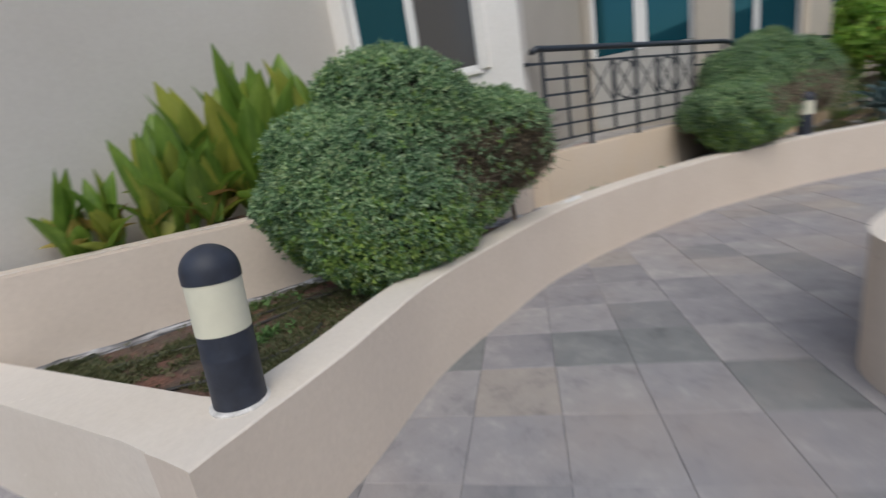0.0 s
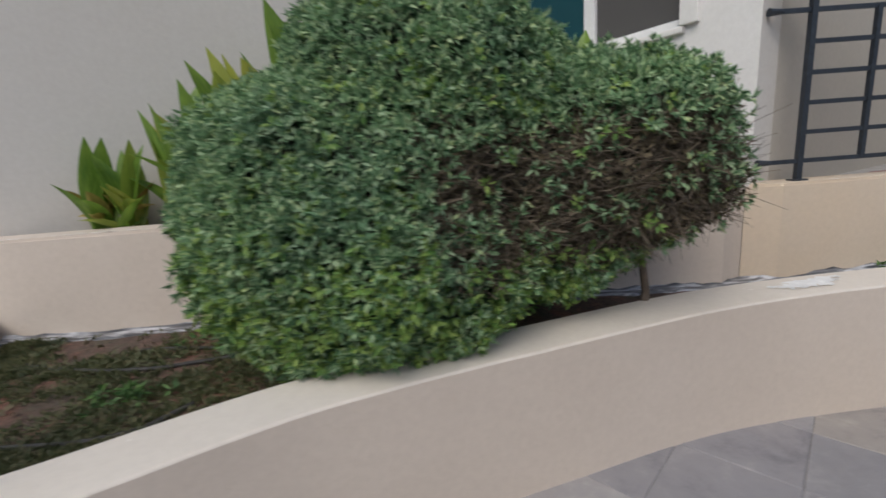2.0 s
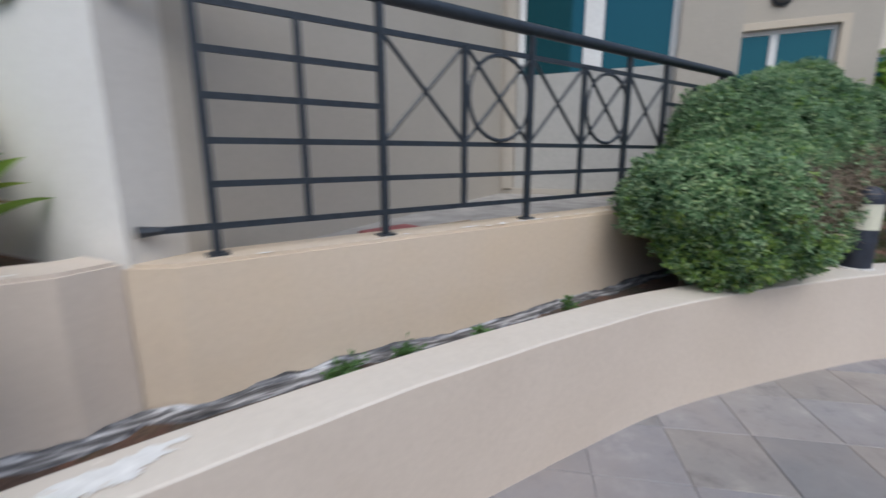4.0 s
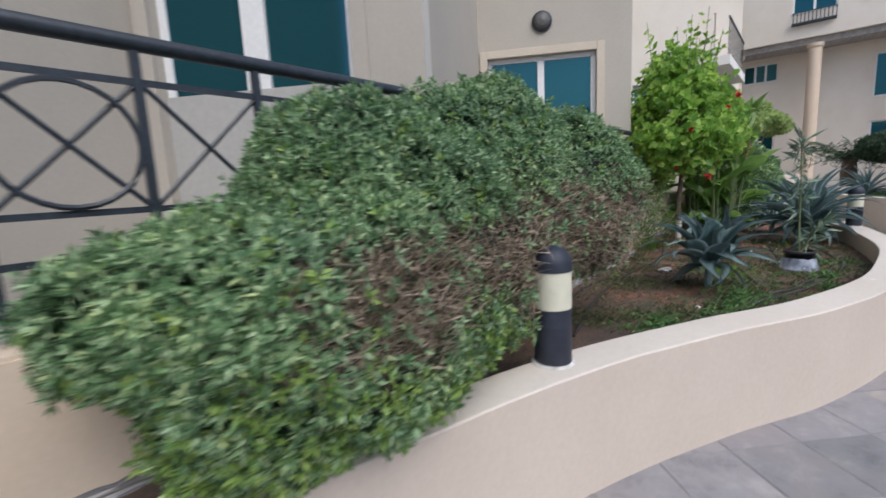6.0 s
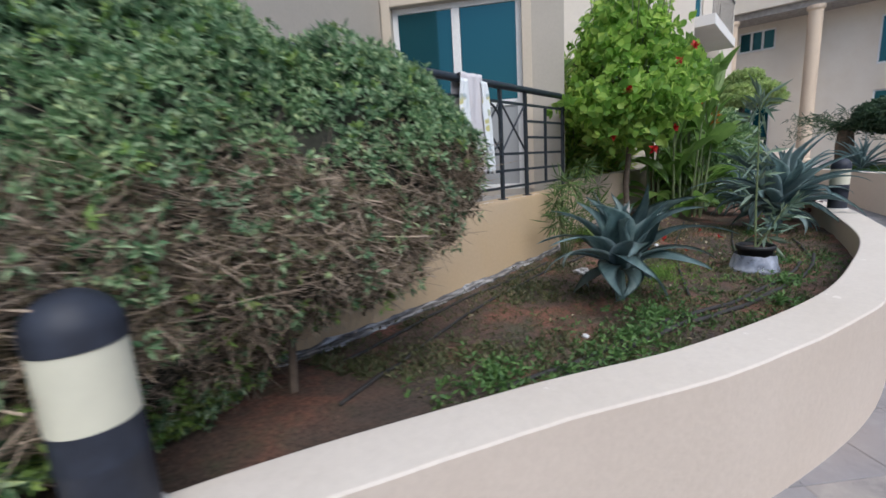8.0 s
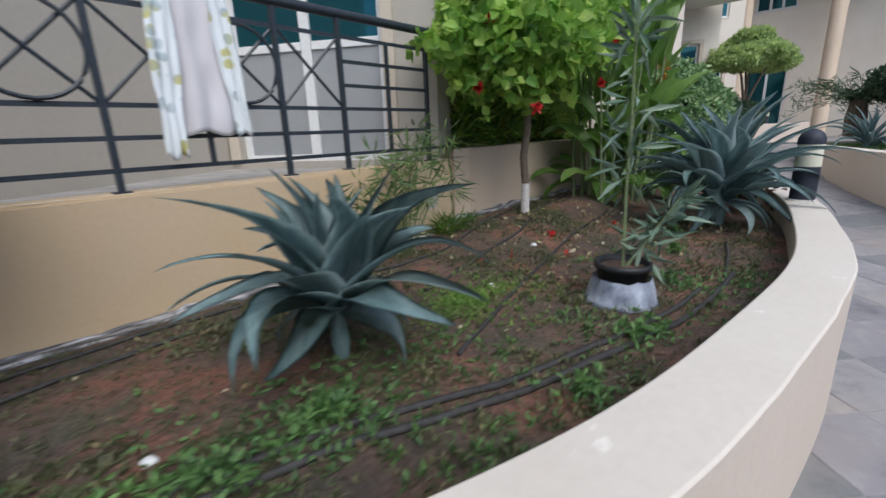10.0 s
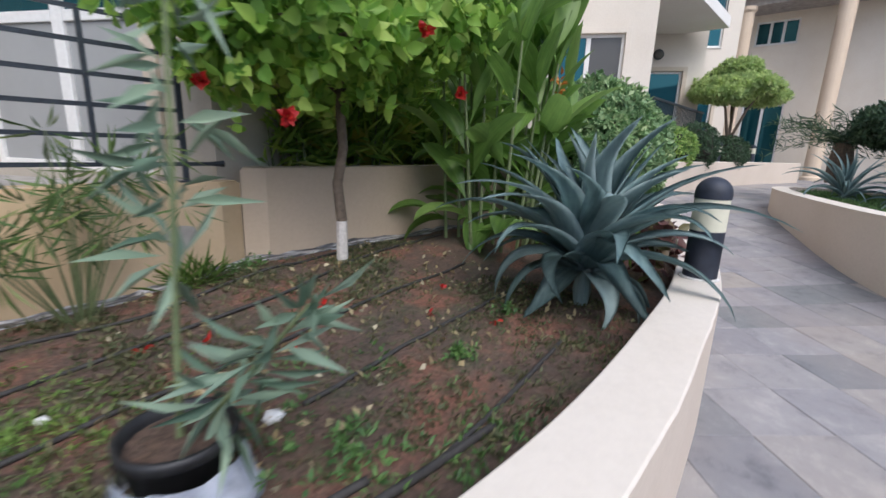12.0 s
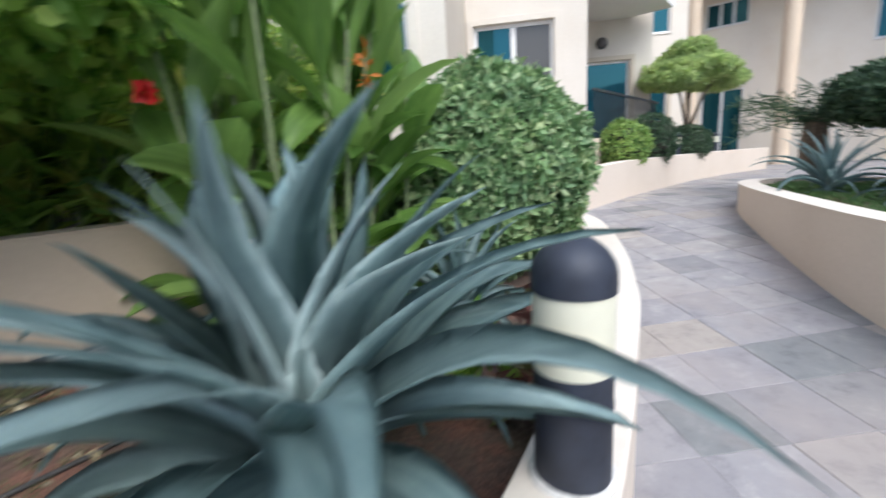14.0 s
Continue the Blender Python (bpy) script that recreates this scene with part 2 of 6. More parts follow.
# soil: red-brown sandy earth with grey-green crust
SOIL, snt, sb = node_mat("red_brown_soil", 0.95)
s1 = tex_noise(snt, 2.4, 6, 0.65)
s2 = tex_noise(snt, 55, 8, 0.7)
s3 = tex_noise(snt, 5.0, 6, 0.65)
scol = ramp(snt, s1, [(0.35, (0.115, 0.088, 0.07)), (0.50, (0.175, 0.112, 0.084)), (0.62, (0.29, 0.135, 0.092))])
scol = mix(snt, "MIX", ramp(snt, s3, [(0.5, (0, 0, 0)), (0.68, (0.75, 0.75, 0.75))]), scol, (0.115, 0.115, 0.07))
scol = mix(snt, "MULTIPLY", 0.8, scol, ramp(snt, s2, [(0.32, (0.35, 0.35, 0.35)), (0.5, (1.0, 1.0, 1.0)), (0.68, (1.6, 1.55, 1.5))]))
snt.links.new(scol, sb.inputs["Base Color"])
bump(snt, sb, s2, 1.0, 0.03)

# slate: grey-violet to buff, differing from stone to stone
SLATE, pnt, pb = node_mat("slate_tile", 0.62)
oi = pnt.nodes.new("ShaderNodeObjectInfo").outputs["Random"]
isl = pnt.nodes.new("ShaderNodeNewGeometry").outputs["Random Per Island"]
addn = pnt.nodes.new("ShaderNodeMath")
addn.operation = "ADD"
pnt.links.new(oi, addn.inputs[0])
pnt.links.new(isl, addn.inputs[1])
frac = pnt.nodes.new("ShaderNodeMath")
frac.operation = "FRACT"
pnt.links.new(addn.outputs[0], frac.inputs[0])
pcol = ramp(pnt, frac.outputs[0], [(0.0, (0.19, 0.20, 0.20)), (0.1, (0.245, 0.24, 0.25)), (0.3, (0.285, 0.275, 0.288)), (0.6, (0.31, 0.30, 0.308)), (0.8, (0.34, 0.326, 0.325)), (0.92, (0.36, 0.325, 0.29)), (1.0, (0.235, 0.235, 0.247))])
geo = pnt.nodes.new("ShaderNodeNewGeometry")
wp = pnt.nodes.new("ShaderNodeTexNoise")
wp.inputs["Scale"].default_value, wp.inputs["Detail"].default_value, wp.inputs["Roughness"].default_value = 5.0, 9, 0.68
wp.inputs["Distortion"].default_value = 0.15
shift = pnt.nodes.new("ShaderNodeVectorMath")
shift.operation = "SCALE"
shift.inputs[0].default_value = (37.0, 19.0, 53.0)
pnt.links.new(addn.outputs[0], shift.inputs["Scale"])
moved = pnt.nodes.new("ShaderNodeVectorMath")
moved.operation = "ADD"
pnt.links.new(geo.outputs["Position"], moved.inputs[0])
pnt.links.new(shift.outputs[0], moved.inputs[1])
pnt.links.new(moved.outputs[0], wp.inputs["Vector"])
wf = pnt.nodes.new("ShaderNodeTexNoise")
wf.inputs["Scale"].default_value, wf.inputs["Detail"].default_value = 1.3, 4
pnt.links.new(geo.outputs["Position"], wf.inputs["Vector"])
pcol = mix(pnt, "MULTIPLY", 0.95, pcol, ramp(pnt, wp.outputs["Fac"], [(0.3, (0.6, 0.6, 0.62)), (0.45, (0.93, 0.92, 0.92)), (0.55, (1.0, 0.99, 0.98)), (0.7, (1.32, 1.29, 1.24))]))
pcol = mix(pnt, "MIX", ramp(pnt, wf.outputs["Fac"], [(0.48, (0, 0, 0)), (0.70, (0.6, 0.6, 0.6))]), pcol, (0.34, 0.295, 0.27))
pnt.links.new(pcol, pb.inputs["Base Color"])
bump(pnt, pb, wp.outputs["Fac"], 0.6, 0.014)
GROUT = plain("dark_grout", (0.25, 0.243, 0.245), 0.95, 0.0, 0.3, 12)

# shirt: fine pale stripes on the body, small scattered figures on the sleeves
SHIRT_STRIPE, bnt, bb = node_mat("striped_cotton", 0.95)
wv = bnt.nodes.new("ShaderNodeTexWave")
wv.inputs["Scale"].default_value, wv.inputs["Distortion"].default_value = 34, 1.2
bnt.links.new(bnt.nodes.new("ShaderNodeTexCoord").outputs["Object"], wv.inputs["Vector"])
bnt.links.new(ramp(bnt, wv.outputs["Fac"], [(0.2, (0.56, 0.54, 0.56)), (0.6, (0.70, 0.67, 0.68))]), bb.inputs["Base Color"])
bump(bnt, bb, tex_noise(bnt, 120, 3, 0.6), 0.2, 0.002)
SHIRT_PRINT, bnt, bb = node_mat("printed_cotton", 0.95)
vor = bnt.nodes.new("ShaderNodeTexVoronoi")
vor.inputs["Scale"].default_value = 12
bnt.links.new(bnt.nodes.new("ShaderNodeTexCoord").outputs["Object"], vor.inputs["Vector"])
spots = ramp(bnt, vor.outputs["Distance"], [(0.26, (1, 1, 1)), (0.36, (0, 0, 0))])
tone = ramp(bnt, tex_noise(bnt, 5, 2, 0.5), [(0.44, (0.55, 0.52, 0.22)), (0.52, (0.40, 0.47, 0.50)), (0.62, (0.66, 0.70, 0.72))])
bnt.links.new(mix(bnt, "MIX", spots, (0.76, 0.79, 0.80), tone), bb.inputs["Base Color"])


# ---- building helpers ----
def mesh_of(name, bm, m, smooth=False):
    me = bpy.data.meshes.new(name)
    bm.to_mesh(me)
    bm.free()
    me.materials.append(m)
    if smooth:
        me.shade_smooth()
    return me


def part(name, bm, m, parent=None, label="", smooth=False):
    ob = new(name, mesh_of(name, bm, m, smooth))
    ob.parent = parent
    if label:
        ob["label"] = label
    return ob


def share(name, me, parent, m4, label=""):
    ob = new(name, me)
    ob.parent = parent
    ob.matrix_basis = m4
    if label:
        ob["label"] = label
    return ob


def empty(name, loc, label, category, group="", kind="", rz=0.0):
    ob = new(name)
    ob.matrix_basis = pose(*loc, 0, 0, rz)
    return tagged(ob, label, category, group, kind)


def structure(ob, label, category):
    return tagged(ob, label, category, kind="structure")


def add_box(bm, x0, x1, y0, y1, z0, z1, m4=None, bevel=0.0):
    mm = Matrix.LocRotScale(((x0 + x1) / 2, (y0 + y1) / 2, (z0 + z1) / 2), None, (x1 - x0, y1 - y0, z1 - z0))
    r = bmesh.ops.create_cube(bm, size=1, matrix=(m4 @ mm) if m4 else mm)
    if bevel:
        es = list({e for v in r["verts"] for e in v.link_edges})
        bmesh.ops.bevel(bm, geom=es, offset=bevel, segments=2, affect="EDGES", profile=0.6)


def box_bm(*a, **k):
    bm = bmesh.new()
    add_box(bm, *a, **k)
    return bm


def lathe(profile, n=28, bm=None, at=(0, 0, 0)):
    bm = bm or bmesh.new()
    rings = []
    for r, z in profile:
        rings.append([bm.verts.new((at[0] + r * math.cos(2 * math.pi * i / n), at[1] + r * math.sin(2 * math.pi * i / n), at[2] + z)) for i in range(n)])
    for a, b in zip(rings, rings[1:]):
        for i in range(n):
            bm.faces.new((a[i], a[(i + 1) % n], b[(i + 1) % n], b[i]))
    bm.faces.new(rings[0][::-1])
    bm.faces.new(rings[-1])
    return bm


def tube(pts, r0, r1=None, n=7, bm=None):
    """A round bar along points, tapering from r0 to r1."""
    bm = bm or bmesh.new()
    r1 = r0 if r1 is None else r1
    pts = [Vector(p) for p in pts]
    rings = []
    for i, p in enumerate(pts):
        d = (pts[min(i + 1, len(pts) - 1)] - pts[max(i - 1, 0)]).normalized()
        a = d.cross(Vector((0, 0, 1)) if abs(d.z) < 0.9 else Vector((1, 0, 0))).normalized()
        b = d.cross(a)
        r = r0 + (r1 - r0) * i / max(1, len(pts) - 1)
        rings.append([bm.verts.new(p + a * r * math.cos(2 * math.pi * k / n) + b * r * math.sin(2 * math.pi * k / n)) for k in range(n)])
    for a, b in zip(rings, rings[1:]):
        for k in range(n):
            bm.faces.new((a[k], a[(k + 1) % n], b[(k + 1) % n], b[k]))
    bm.faces.new(rings[0][::-1])
    bm.faces.new(rings[-1])
    return bm


def spline(cps, n=10):
    out = []
    P = [2 * Vector(cps[0]) - Vector(cps[1])] + [Vector(c) for c in cps] + [2 * Vector(cps[-1]) - Vector(cps[-2])]
    for i in range(1, len(P) - 2):
        a, b, c, d = P[i - 1:i + 3]
        for k in range(n):
            t = k / n
            out.append(0.5 * (2 * b + (c - a) * t + (2 * a - 5 * b + 4 * c - d) * t * t + (3 * b - a - 3 * c + d) * t ** 3))
    out.append(P[-2])
    return out


def smooth01(t):
    t = max(0.0, min(1.0, t))
    return t * t * (3 - 2 * t)


def paving_z(x):
    """Height of the paving: it falls gently along the walk, then ramps up towards the far wing."""
    return 0.15 + 0.055 * (1 - smooth01((x + 2.5) / 4.0)) + 0.45 * smooth01((x - 9.8) / 6.7)


def soil_z(x, y):
    base = 0.60 - 0.075 * smooth01((x - 3.0) / 2.5) - 0.03 * smooth01((y + 0.75) / 0.5) * smooth01((x - 3.2) / 1.5)
    base += 0.105 * smooth01((y + 1.15) / 0.8) * smooth01((x - 7.2) / 1.0)
    return base + 0.022 * noise.noise(Vector((x * 1.3, y * 1.3, 0))) + 0.012 * noise.noise(Vector((x * 5, y * 5, 3)))


def curb(name, cps, w, z_top, depth, mat_face, mat_cap, label, category="planter wall", n=12, follow=None):
    """A curved planter wall: solid body with a softly rounded top edge, cap and face."""
    pts = spline(cps, n)
    bm = bmesh.new()
    rings = []
    r = 0.007
    for i, p in enumerate(pts):
        d = (pts[min(i + 1, len(pts) - 1)] - pts[max(i - 1, 0)]).normalized()
        nrm = Vector((-d.y, d.x))
        zt = follow(p.x) if follow else z_top
        wob = 0.007 * noise.noise(Vector((p.x * 2.3, p.y * 2.3, 0))) + 0.003 * noise.noise(Vector((p.x * 9, p.y * 9, 4)))
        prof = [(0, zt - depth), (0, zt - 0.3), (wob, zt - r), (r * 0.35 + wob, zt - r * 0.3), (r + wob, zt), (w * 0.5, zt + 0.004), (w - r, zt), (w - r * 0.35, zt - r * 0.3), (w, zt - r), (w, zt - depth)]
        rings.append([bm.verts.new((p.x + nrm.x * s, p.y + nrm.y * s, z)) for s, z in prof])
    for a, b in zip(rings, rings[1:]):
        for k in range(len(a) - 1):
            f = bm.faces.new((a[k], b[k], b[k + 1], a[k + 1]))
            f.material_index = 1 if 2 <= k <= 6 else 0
            f.smooth = True
        for k in (2, 4, 6, 8):
            bm.edges.get((a[k], b[k])).smooth = False
    for ring in (rings[0], rings[-1]):
        bm.faces.new(ring)
    bmesh.ops.recalc_face_normals(bm, faces=bm.faces)
    me = bpy.data.meshes.new(name)
    bm.to_mesh(me)
    bm.free()
    me.materials.append(mat_face)
    me.materials.append(mat_cap)
    return structure(new(name, me), label, category)


def straight_wall(name, pts, z0, z1, depth, mat, label, category="wall"):
    """A wall whose front runs along pts in plan, with its thickness behind."""
    bm = bmesh.new()
    n = len(pts)
    off = []
    for i in range(n):
        a, c = Vector(pts[max(i - 1, 0)]), Vector(pts[min(i + 1, n - 1)])
        d = (c - a).normalized()
        off.append(Vector((-d.y, d.x)) * depth)
    fr = [[bm.verts.new((*pts[i], z)) for z in (z0, z1)] for i in range(n)]
    bk = [[bm.verts.new((pts[i][0] + off[i].x, pts[i][1] + off[i].y, z)) for z in (z0, z1)] for i in range(n)]
    for i in range(n - 1):
        bm.faces.new((fr[i][0], fr[i + 1][0], fr[i + 1][1], fr[i][1]))
        bm.faces.new((bk[i + 1][0], bk[i][0], bk[i][1], bk[i + 1][1]))
        bm.faces.new((fr[i][1], fr[i + 1][1], bk[i + 1][1], bk[i][1]))
        bm.faces.new((fr[i][0], bk[i][0], bk[i + 1][0], fr[i + 1][0]))
    for i in (0, n - 1):
        bm.faces.new((fr[i][0], fr[i][1], bk[i][1], bk[i][0]))
    bmesh.ops.recalc_face_normals(bm, faces=bm.faces)
    es = [e for e in bm.edges if all(abs(v.co.z - z1) < 1e-5 for v in e.verts)]
    bmesh.ops.bevel(bm, geom=es, offset=0.012, segments=2, affect="EDGES")
    return structure(part(name, bm, mat), label, category)


# ---- ground and paving base ----
bm = bmesh.new()
xs = [-300, -60, -12] + [-8 + 0.25 * i for i in range(140)] + [40, 90, 300]
ys = [-300, -60, -20, -8, -4, 0, 4, 20, 60, 300]
grid = [[bm.verts.new((x, y, paving_z(x) - 0.0045)) for y in ys] for x in xs]
for i in range(len(xs) - 1):
    for j in range(len(ys) - 1):
        bm.faces.new((grid[i][j], grid[i + 1][j], grid[i + 1][j + 1], grid[i][j + 1]))
structure(part("ground", bm, GROUT), "grey grouted bed of the courtyard paving", "ground")

# ---- planter walls ----
FRONT = [(-3.41, -1.77), (-2.85, -1.49), (-2.26, -1.15), (-1.5, -0.89), (-0.7, -0.67), (0.3, -0.585), (1.2, -0.605), (2.07, -0.705), (3.4, -1.09), (4.31, -1.53), (4.98, -1.93), (5.9, -2.3), (6.8, -2.47), (7.67, -2.55), (8.6, -2.49), (9.5, -2.36), (10.76, -2.03), (11.9, -1.58), (13.0, -1.0), (13.7, -0.42)]
CAP_Z = 0.72
curb("planter_wall_front", FRONT, 0.215, CAP_Z, 0.85, CREAM, CREAM_LIT, "long curved cream-painted planter wall beside the slate path")
# cross wall closing the bed, with its broad top
bm = bmesh.new()
prof = [(-3.41, -1.77), (-3.24, -1.50), (-3.34, -1.36), (-4.15, -0.02), (-4.42, 0.06), (-3.56, -1.45)]
low = [bm.verts.new((*p, -0.1)) for p in prof]
top = [bm.verts.new((*p, CAP_Z - 0.002)) for p in prof]
bm.faces.new(top)
bm.faces.new(low[::-1])
for i in range(6):
    bm.faces.new((low[i], low[(i + 1) % 6], top[(i + 1) % 6], top[i]))
bmesh.ops.recalc_face_normals(bm, faces=bm.faces)
# lightened cream all over, so its lit outer face is in the colour too
structure(part("planter_wall_end", bm, CREAM_LIT), "cream-painted cross wall closing the end of the planter", "planter wall")

# raised walls behind the bed
LOWZ, RAILZ, FARZ = 1.11, 1.095, 1.17
straight_wall("planter_wall_back", [(-4.42, -0.06), (-0.42, -0.08), (-0.272, 0.0)], 0.3, LOWZ, 0.22, CREAM, "cream-painted retaining wall of a raised planting bed", "planter wall")
straight_wall("terrace_wall_1", [(-0.268, 0.0), (-0.13, -0.08), (3.87, -0.08)], 0.3, RAILZ, 0.20, OCHRE, "cream-painted terrace upstand wall under the iron railing", "wall")
straight_wall("terrace_wall_2", [(3.872, -0.08), (7.93, -0.08), (8.075, 0.0)], 0.3, RAILZ, 0.20, OCHRE_DEEP, "ochre-painted terrace upstand wall under the iron railing", "wall")
straight_wall("planter_wall_back_far", [(8.08, 0.0), (8.21, -0.07), (12.3, -0.07)], 0.3, FARZ, 0.22, TAN, "tan-painted retaining wall below lush green plants", "planter wall")

# soil of the bed
fin = []
fp = spline(FRONT, 12)
for i, p in enumerate(fp):
    d = (fp[min(i + 1, len(fp) - 1)] - fp[max(i - 1, 0)]).normalized()
    fin.append((p.x - d.y * 0.215, p.y + d.x * 0.215))
fx = [p[0] for p in fin]


def inner_y(x):
    i = max(1, min(len(fx) - 1, int(np.searchsorted(fx, x))))
    (x0, y0), (x1, y1) = fin[i - 1], fin[i]
    return y0 + (y1 - y0) * (x - x0) / (x1 - x0 + 1e-9)


bm = bmesh.new()
cols = []
nx, ny = 300, 22
for i in range(nx + 1):
    x = -4.2 + 17.6 * i / nx
    ya = inner_y(max(x, -3.2)) - 0.02 if x > -3.2 else -1.32 + (-3.2 - x) * 1.35
    ya = min(ya, -0.05)
    cols.append([bm.verts.new((x, ya + (-0.02 - ya) * j / ny, soil_z(x, ya + (-0.02 - ya) * j / ny))) for j in range(ny + 1)])
for a, b in zip(cols, cols[1:]):
    for j in range(ny):
        f = bm.faces.new((a[j], b[j], b[j + 1], a[j + 1]))
        f.smooth = True
structure(part("soil_bed", bm, SOIL), "bare red-brown soil of the planter bed", "soil")

for nm, pts in (("soil_bed_raised", [(-4.2, 0.1), (-0.3, 0.1), (-1.25, 1.95)]), ("soil_bed_raised_far", [(8.15, 0.1), (12.0, 0.1), (11.1, 1.95)])):
    bm = bmesh.new()
    vs = [bm.verts.new((*p, 1.05)) for p in pts] + [bm.verts.new((*p, 0.5)) for p in pts]
    bm.faces.new(vs[:3])
    for i in range(3):
        bm.faces.new((vs[i], vs[3 + i], vs[3 + (i + 1) % 3], vs[(i + 1) % 3]))
    bmesh.ops.recalc_face_normals(bm, faces=bm.faces)
    structure(part(nm, bm, SOIL), "brown soil of a raised planting bed", "soil")


# ragged waterproofing strip along the foot of the back walls
def membrane(name, pts):
    rnd = random.Random(name)
    bm = bmesh.new()
    prev = None
    P = []
    for a, b in zip(pts, pts[1:]):
        a, b = Vector(a), Vector(b)
        n = max(2, int((b - a).length / 0.05))
        P += [a + (b - a) * i / n for i in range(n)]
    P.append(Vector(pts[-1]))
    for p in P:
        z = soil_z(p.x, p.y)
        h = 0.012 + 0.025 * abs(noise.noise(Vector((p.x * 4, 1, 0)))) + rnd.uniform(0, 0.012)
        o = 0.03 + rnd.uniform(0, 0.03)
        row = [bm.verts.new((p.x, p.y - 0.004, z + h)), bm.verts.new((p.x, p.y - 0.018, z + h - 0.008)), bm.verts.new((p.x, p.y - 0.022 - rnd.uniform(0, .01), z + 0.012)), bm.verts.new((p.x, p.y - 0.03 - o, z + rnd.uniform(0.002, 0.014))), bm.verts.new((p.x, p.y - 0.04 - o, z - 0.02))]
        if prev:
            for k in range(4):
                bm.faces.new((prev[k], row[k], row[k + 1], prev[k + 1]))
        prev = row
    structure(part(name, bm, MEMBRANE), "torn silver-grey waterproofing strip along the wall foot", "trim")


membrane("trim_membrane_1", [(-4.1, -0.06), (-0.42, -0.08), (-0.275, -0.01), (-0.13, -0.08), (3.2, -0.08)])
membrane("trim_membrane_2", [(3.2, -0.08), (7.93, -0.08), (8.08, -0.01), (8.21, -0.07), (12.2, -0.07)])

# ---- facade: saw-tooth bays, each a plain wall and a window wall meeting at an inner corner ----
CORNERS = [(-8.4, 0.0), (-4.48, 0.0), (-0.25, 0.0), (3.87, 0.03), (7.97, 0.06), (12.07, 0.1), (16.1, 0.38), (20.2, 0.48), (24.3, 0.6)]
INNER = (-0.97, 1.72)


def wall_frame(p0, p1):
    """Local frame of a wall face: x along it, y into the building, z up."""
    a, b = Vector((*p0, 0)), Vector((*p1, 0))
    d = (b - a).normalized()
    m4 = Matrix(((d.x, -d.y, 0, a.x), (d.y, d.x, 0, a.y), (0, 0, 1, 0), (0, 0, 0, 1)))
    return m4, (b - a).length


def wall_with_openings(name, p0, p1, z0, z1, openings, mat, thick, label, end_mat=None):
    m4, L = wall_frame(p0, p1)
    bm = bmesh.new()
    s = 0.0
    for a, b in sorted({(o[0], o[1]) for o in openings}):
        add_box(bm, s, a, 0, thick, z0, z1, m4)
        z = z0
        for o in sorted((o for o in openings if o[0] == a), key=lambda o: o[2]):
            add_box(bm, a, b, 0, thick, z, o[2], m4)
            z = o[3]
        add_box(bm, a, b, 0, thick, z, z1, m4)
        s = b
    add_box(bm, s, L, 0, thick, z0, z1, m4)
    ob = part(name, bm, mat)
    if end_mat:
        ob.data.materials.append(end_mat)
        tip, way = m4 @ Vector((L, thick / 2, 0)), m4.to_3x3() @ Vector((1, 0, 0))
        for f in ob.data.polygons:
            if f.normal.dot(way) > 0.9 and abs((f.center - tip).dot(way)) < 0.01:
                f.material_index = 1
    return structure(ob, label, "wall")


WCOUNT = [0]


def window(p0, p1, a, b, za, zb, label, panes=2, inset=0.07, glass=None, name="window", trimw=0.06, split=None, flush=False):
    """A white-framed window set into its opening: frame, mullion, panes and sill."""
    WCOUNT[0] += 1
    m4, L = wall_frame(p0, p1)
    root = new("%s_%d" % (name, WCOUNT[0]))
    root.matrix_basis = m4
    structure(root, label, name)
    bm = bmesh.new()
    f = trimw
    for x0, x1, c0, c1 in ((a, a + f, za, zb), (b - f, b, za, zb), (a + f, b - f, zb - f, zb), (a + f, b - f, za, za + f)):
        add_box(bm, x0, x1, inset, inset + 0.06, c0, c1, bevel=0.006)
    part("window_frame", bm, TRIM, root, "white plastic window frame")
    w = (b - a - 2 * f) / panes
    mull = 0.085 if flush else 0.045
    for k in range(panes):
        x0 = a + f + k * w
        if k:
            part("mullion", box_bm(x0 - mull, x0 + mull, inset - 0.004, inset + 0.056, za + f, zb - f, bevel=0.006), TRIM, root)
        xa, xb = x0 + (mull + 0.005 if k else 0.0), x0 + w - (mull + 0.005 if k < panes - 1 else 0.0)
        part("pane", box_bm(xa, xb, inset + 0.02, inset + 0.03, (split - 0.02 if flush else split + 0.035) if split else za + f, zb - f), (glass or [GLASS])[k % len(glass or [GLASS])], root)
        if flush:
            # panel that covers the stiles below the glass
            part("lower_panel", box_bm(x0 + 0.002 - (0 if k else f), x0 + w - 0.002 + (f if k == panes - 1 else 0), inset - 0.018, inset - 0.006, za, split, bevel=0.003), PALEPANEL, root, "pale grey lower door panel")
        elif split:
            part("rail", box_bm(xa, xb, inset, inset + 0.05, split - 0.035, split + 0.033, bevel=0.006), TRIM, root)
            part("lower_panel", box_bm(xa, xb, inset + 0.018, inset + 0.034, za + f, split - 0.037, bevel=0.004), DOORPANEL, root, "pale grey lower door panel")
    if not split:
        part("window_sill", box_bm(a - 0.02, b + 0.02, -0.03, inset, za - 0.035, za - 0.002, bevel=0.006), WHITEWALL, root)
    # near-black sheet whose colour stands for the unlit room behind
    part("room_dark", box_bm(a, b, inset + 0.12, inset + 0.14, za, zb), DARKROOM, root)
    return root


PLAIN_NEXT = {5: BUFF, 6: BUFF, 7: BUFF}


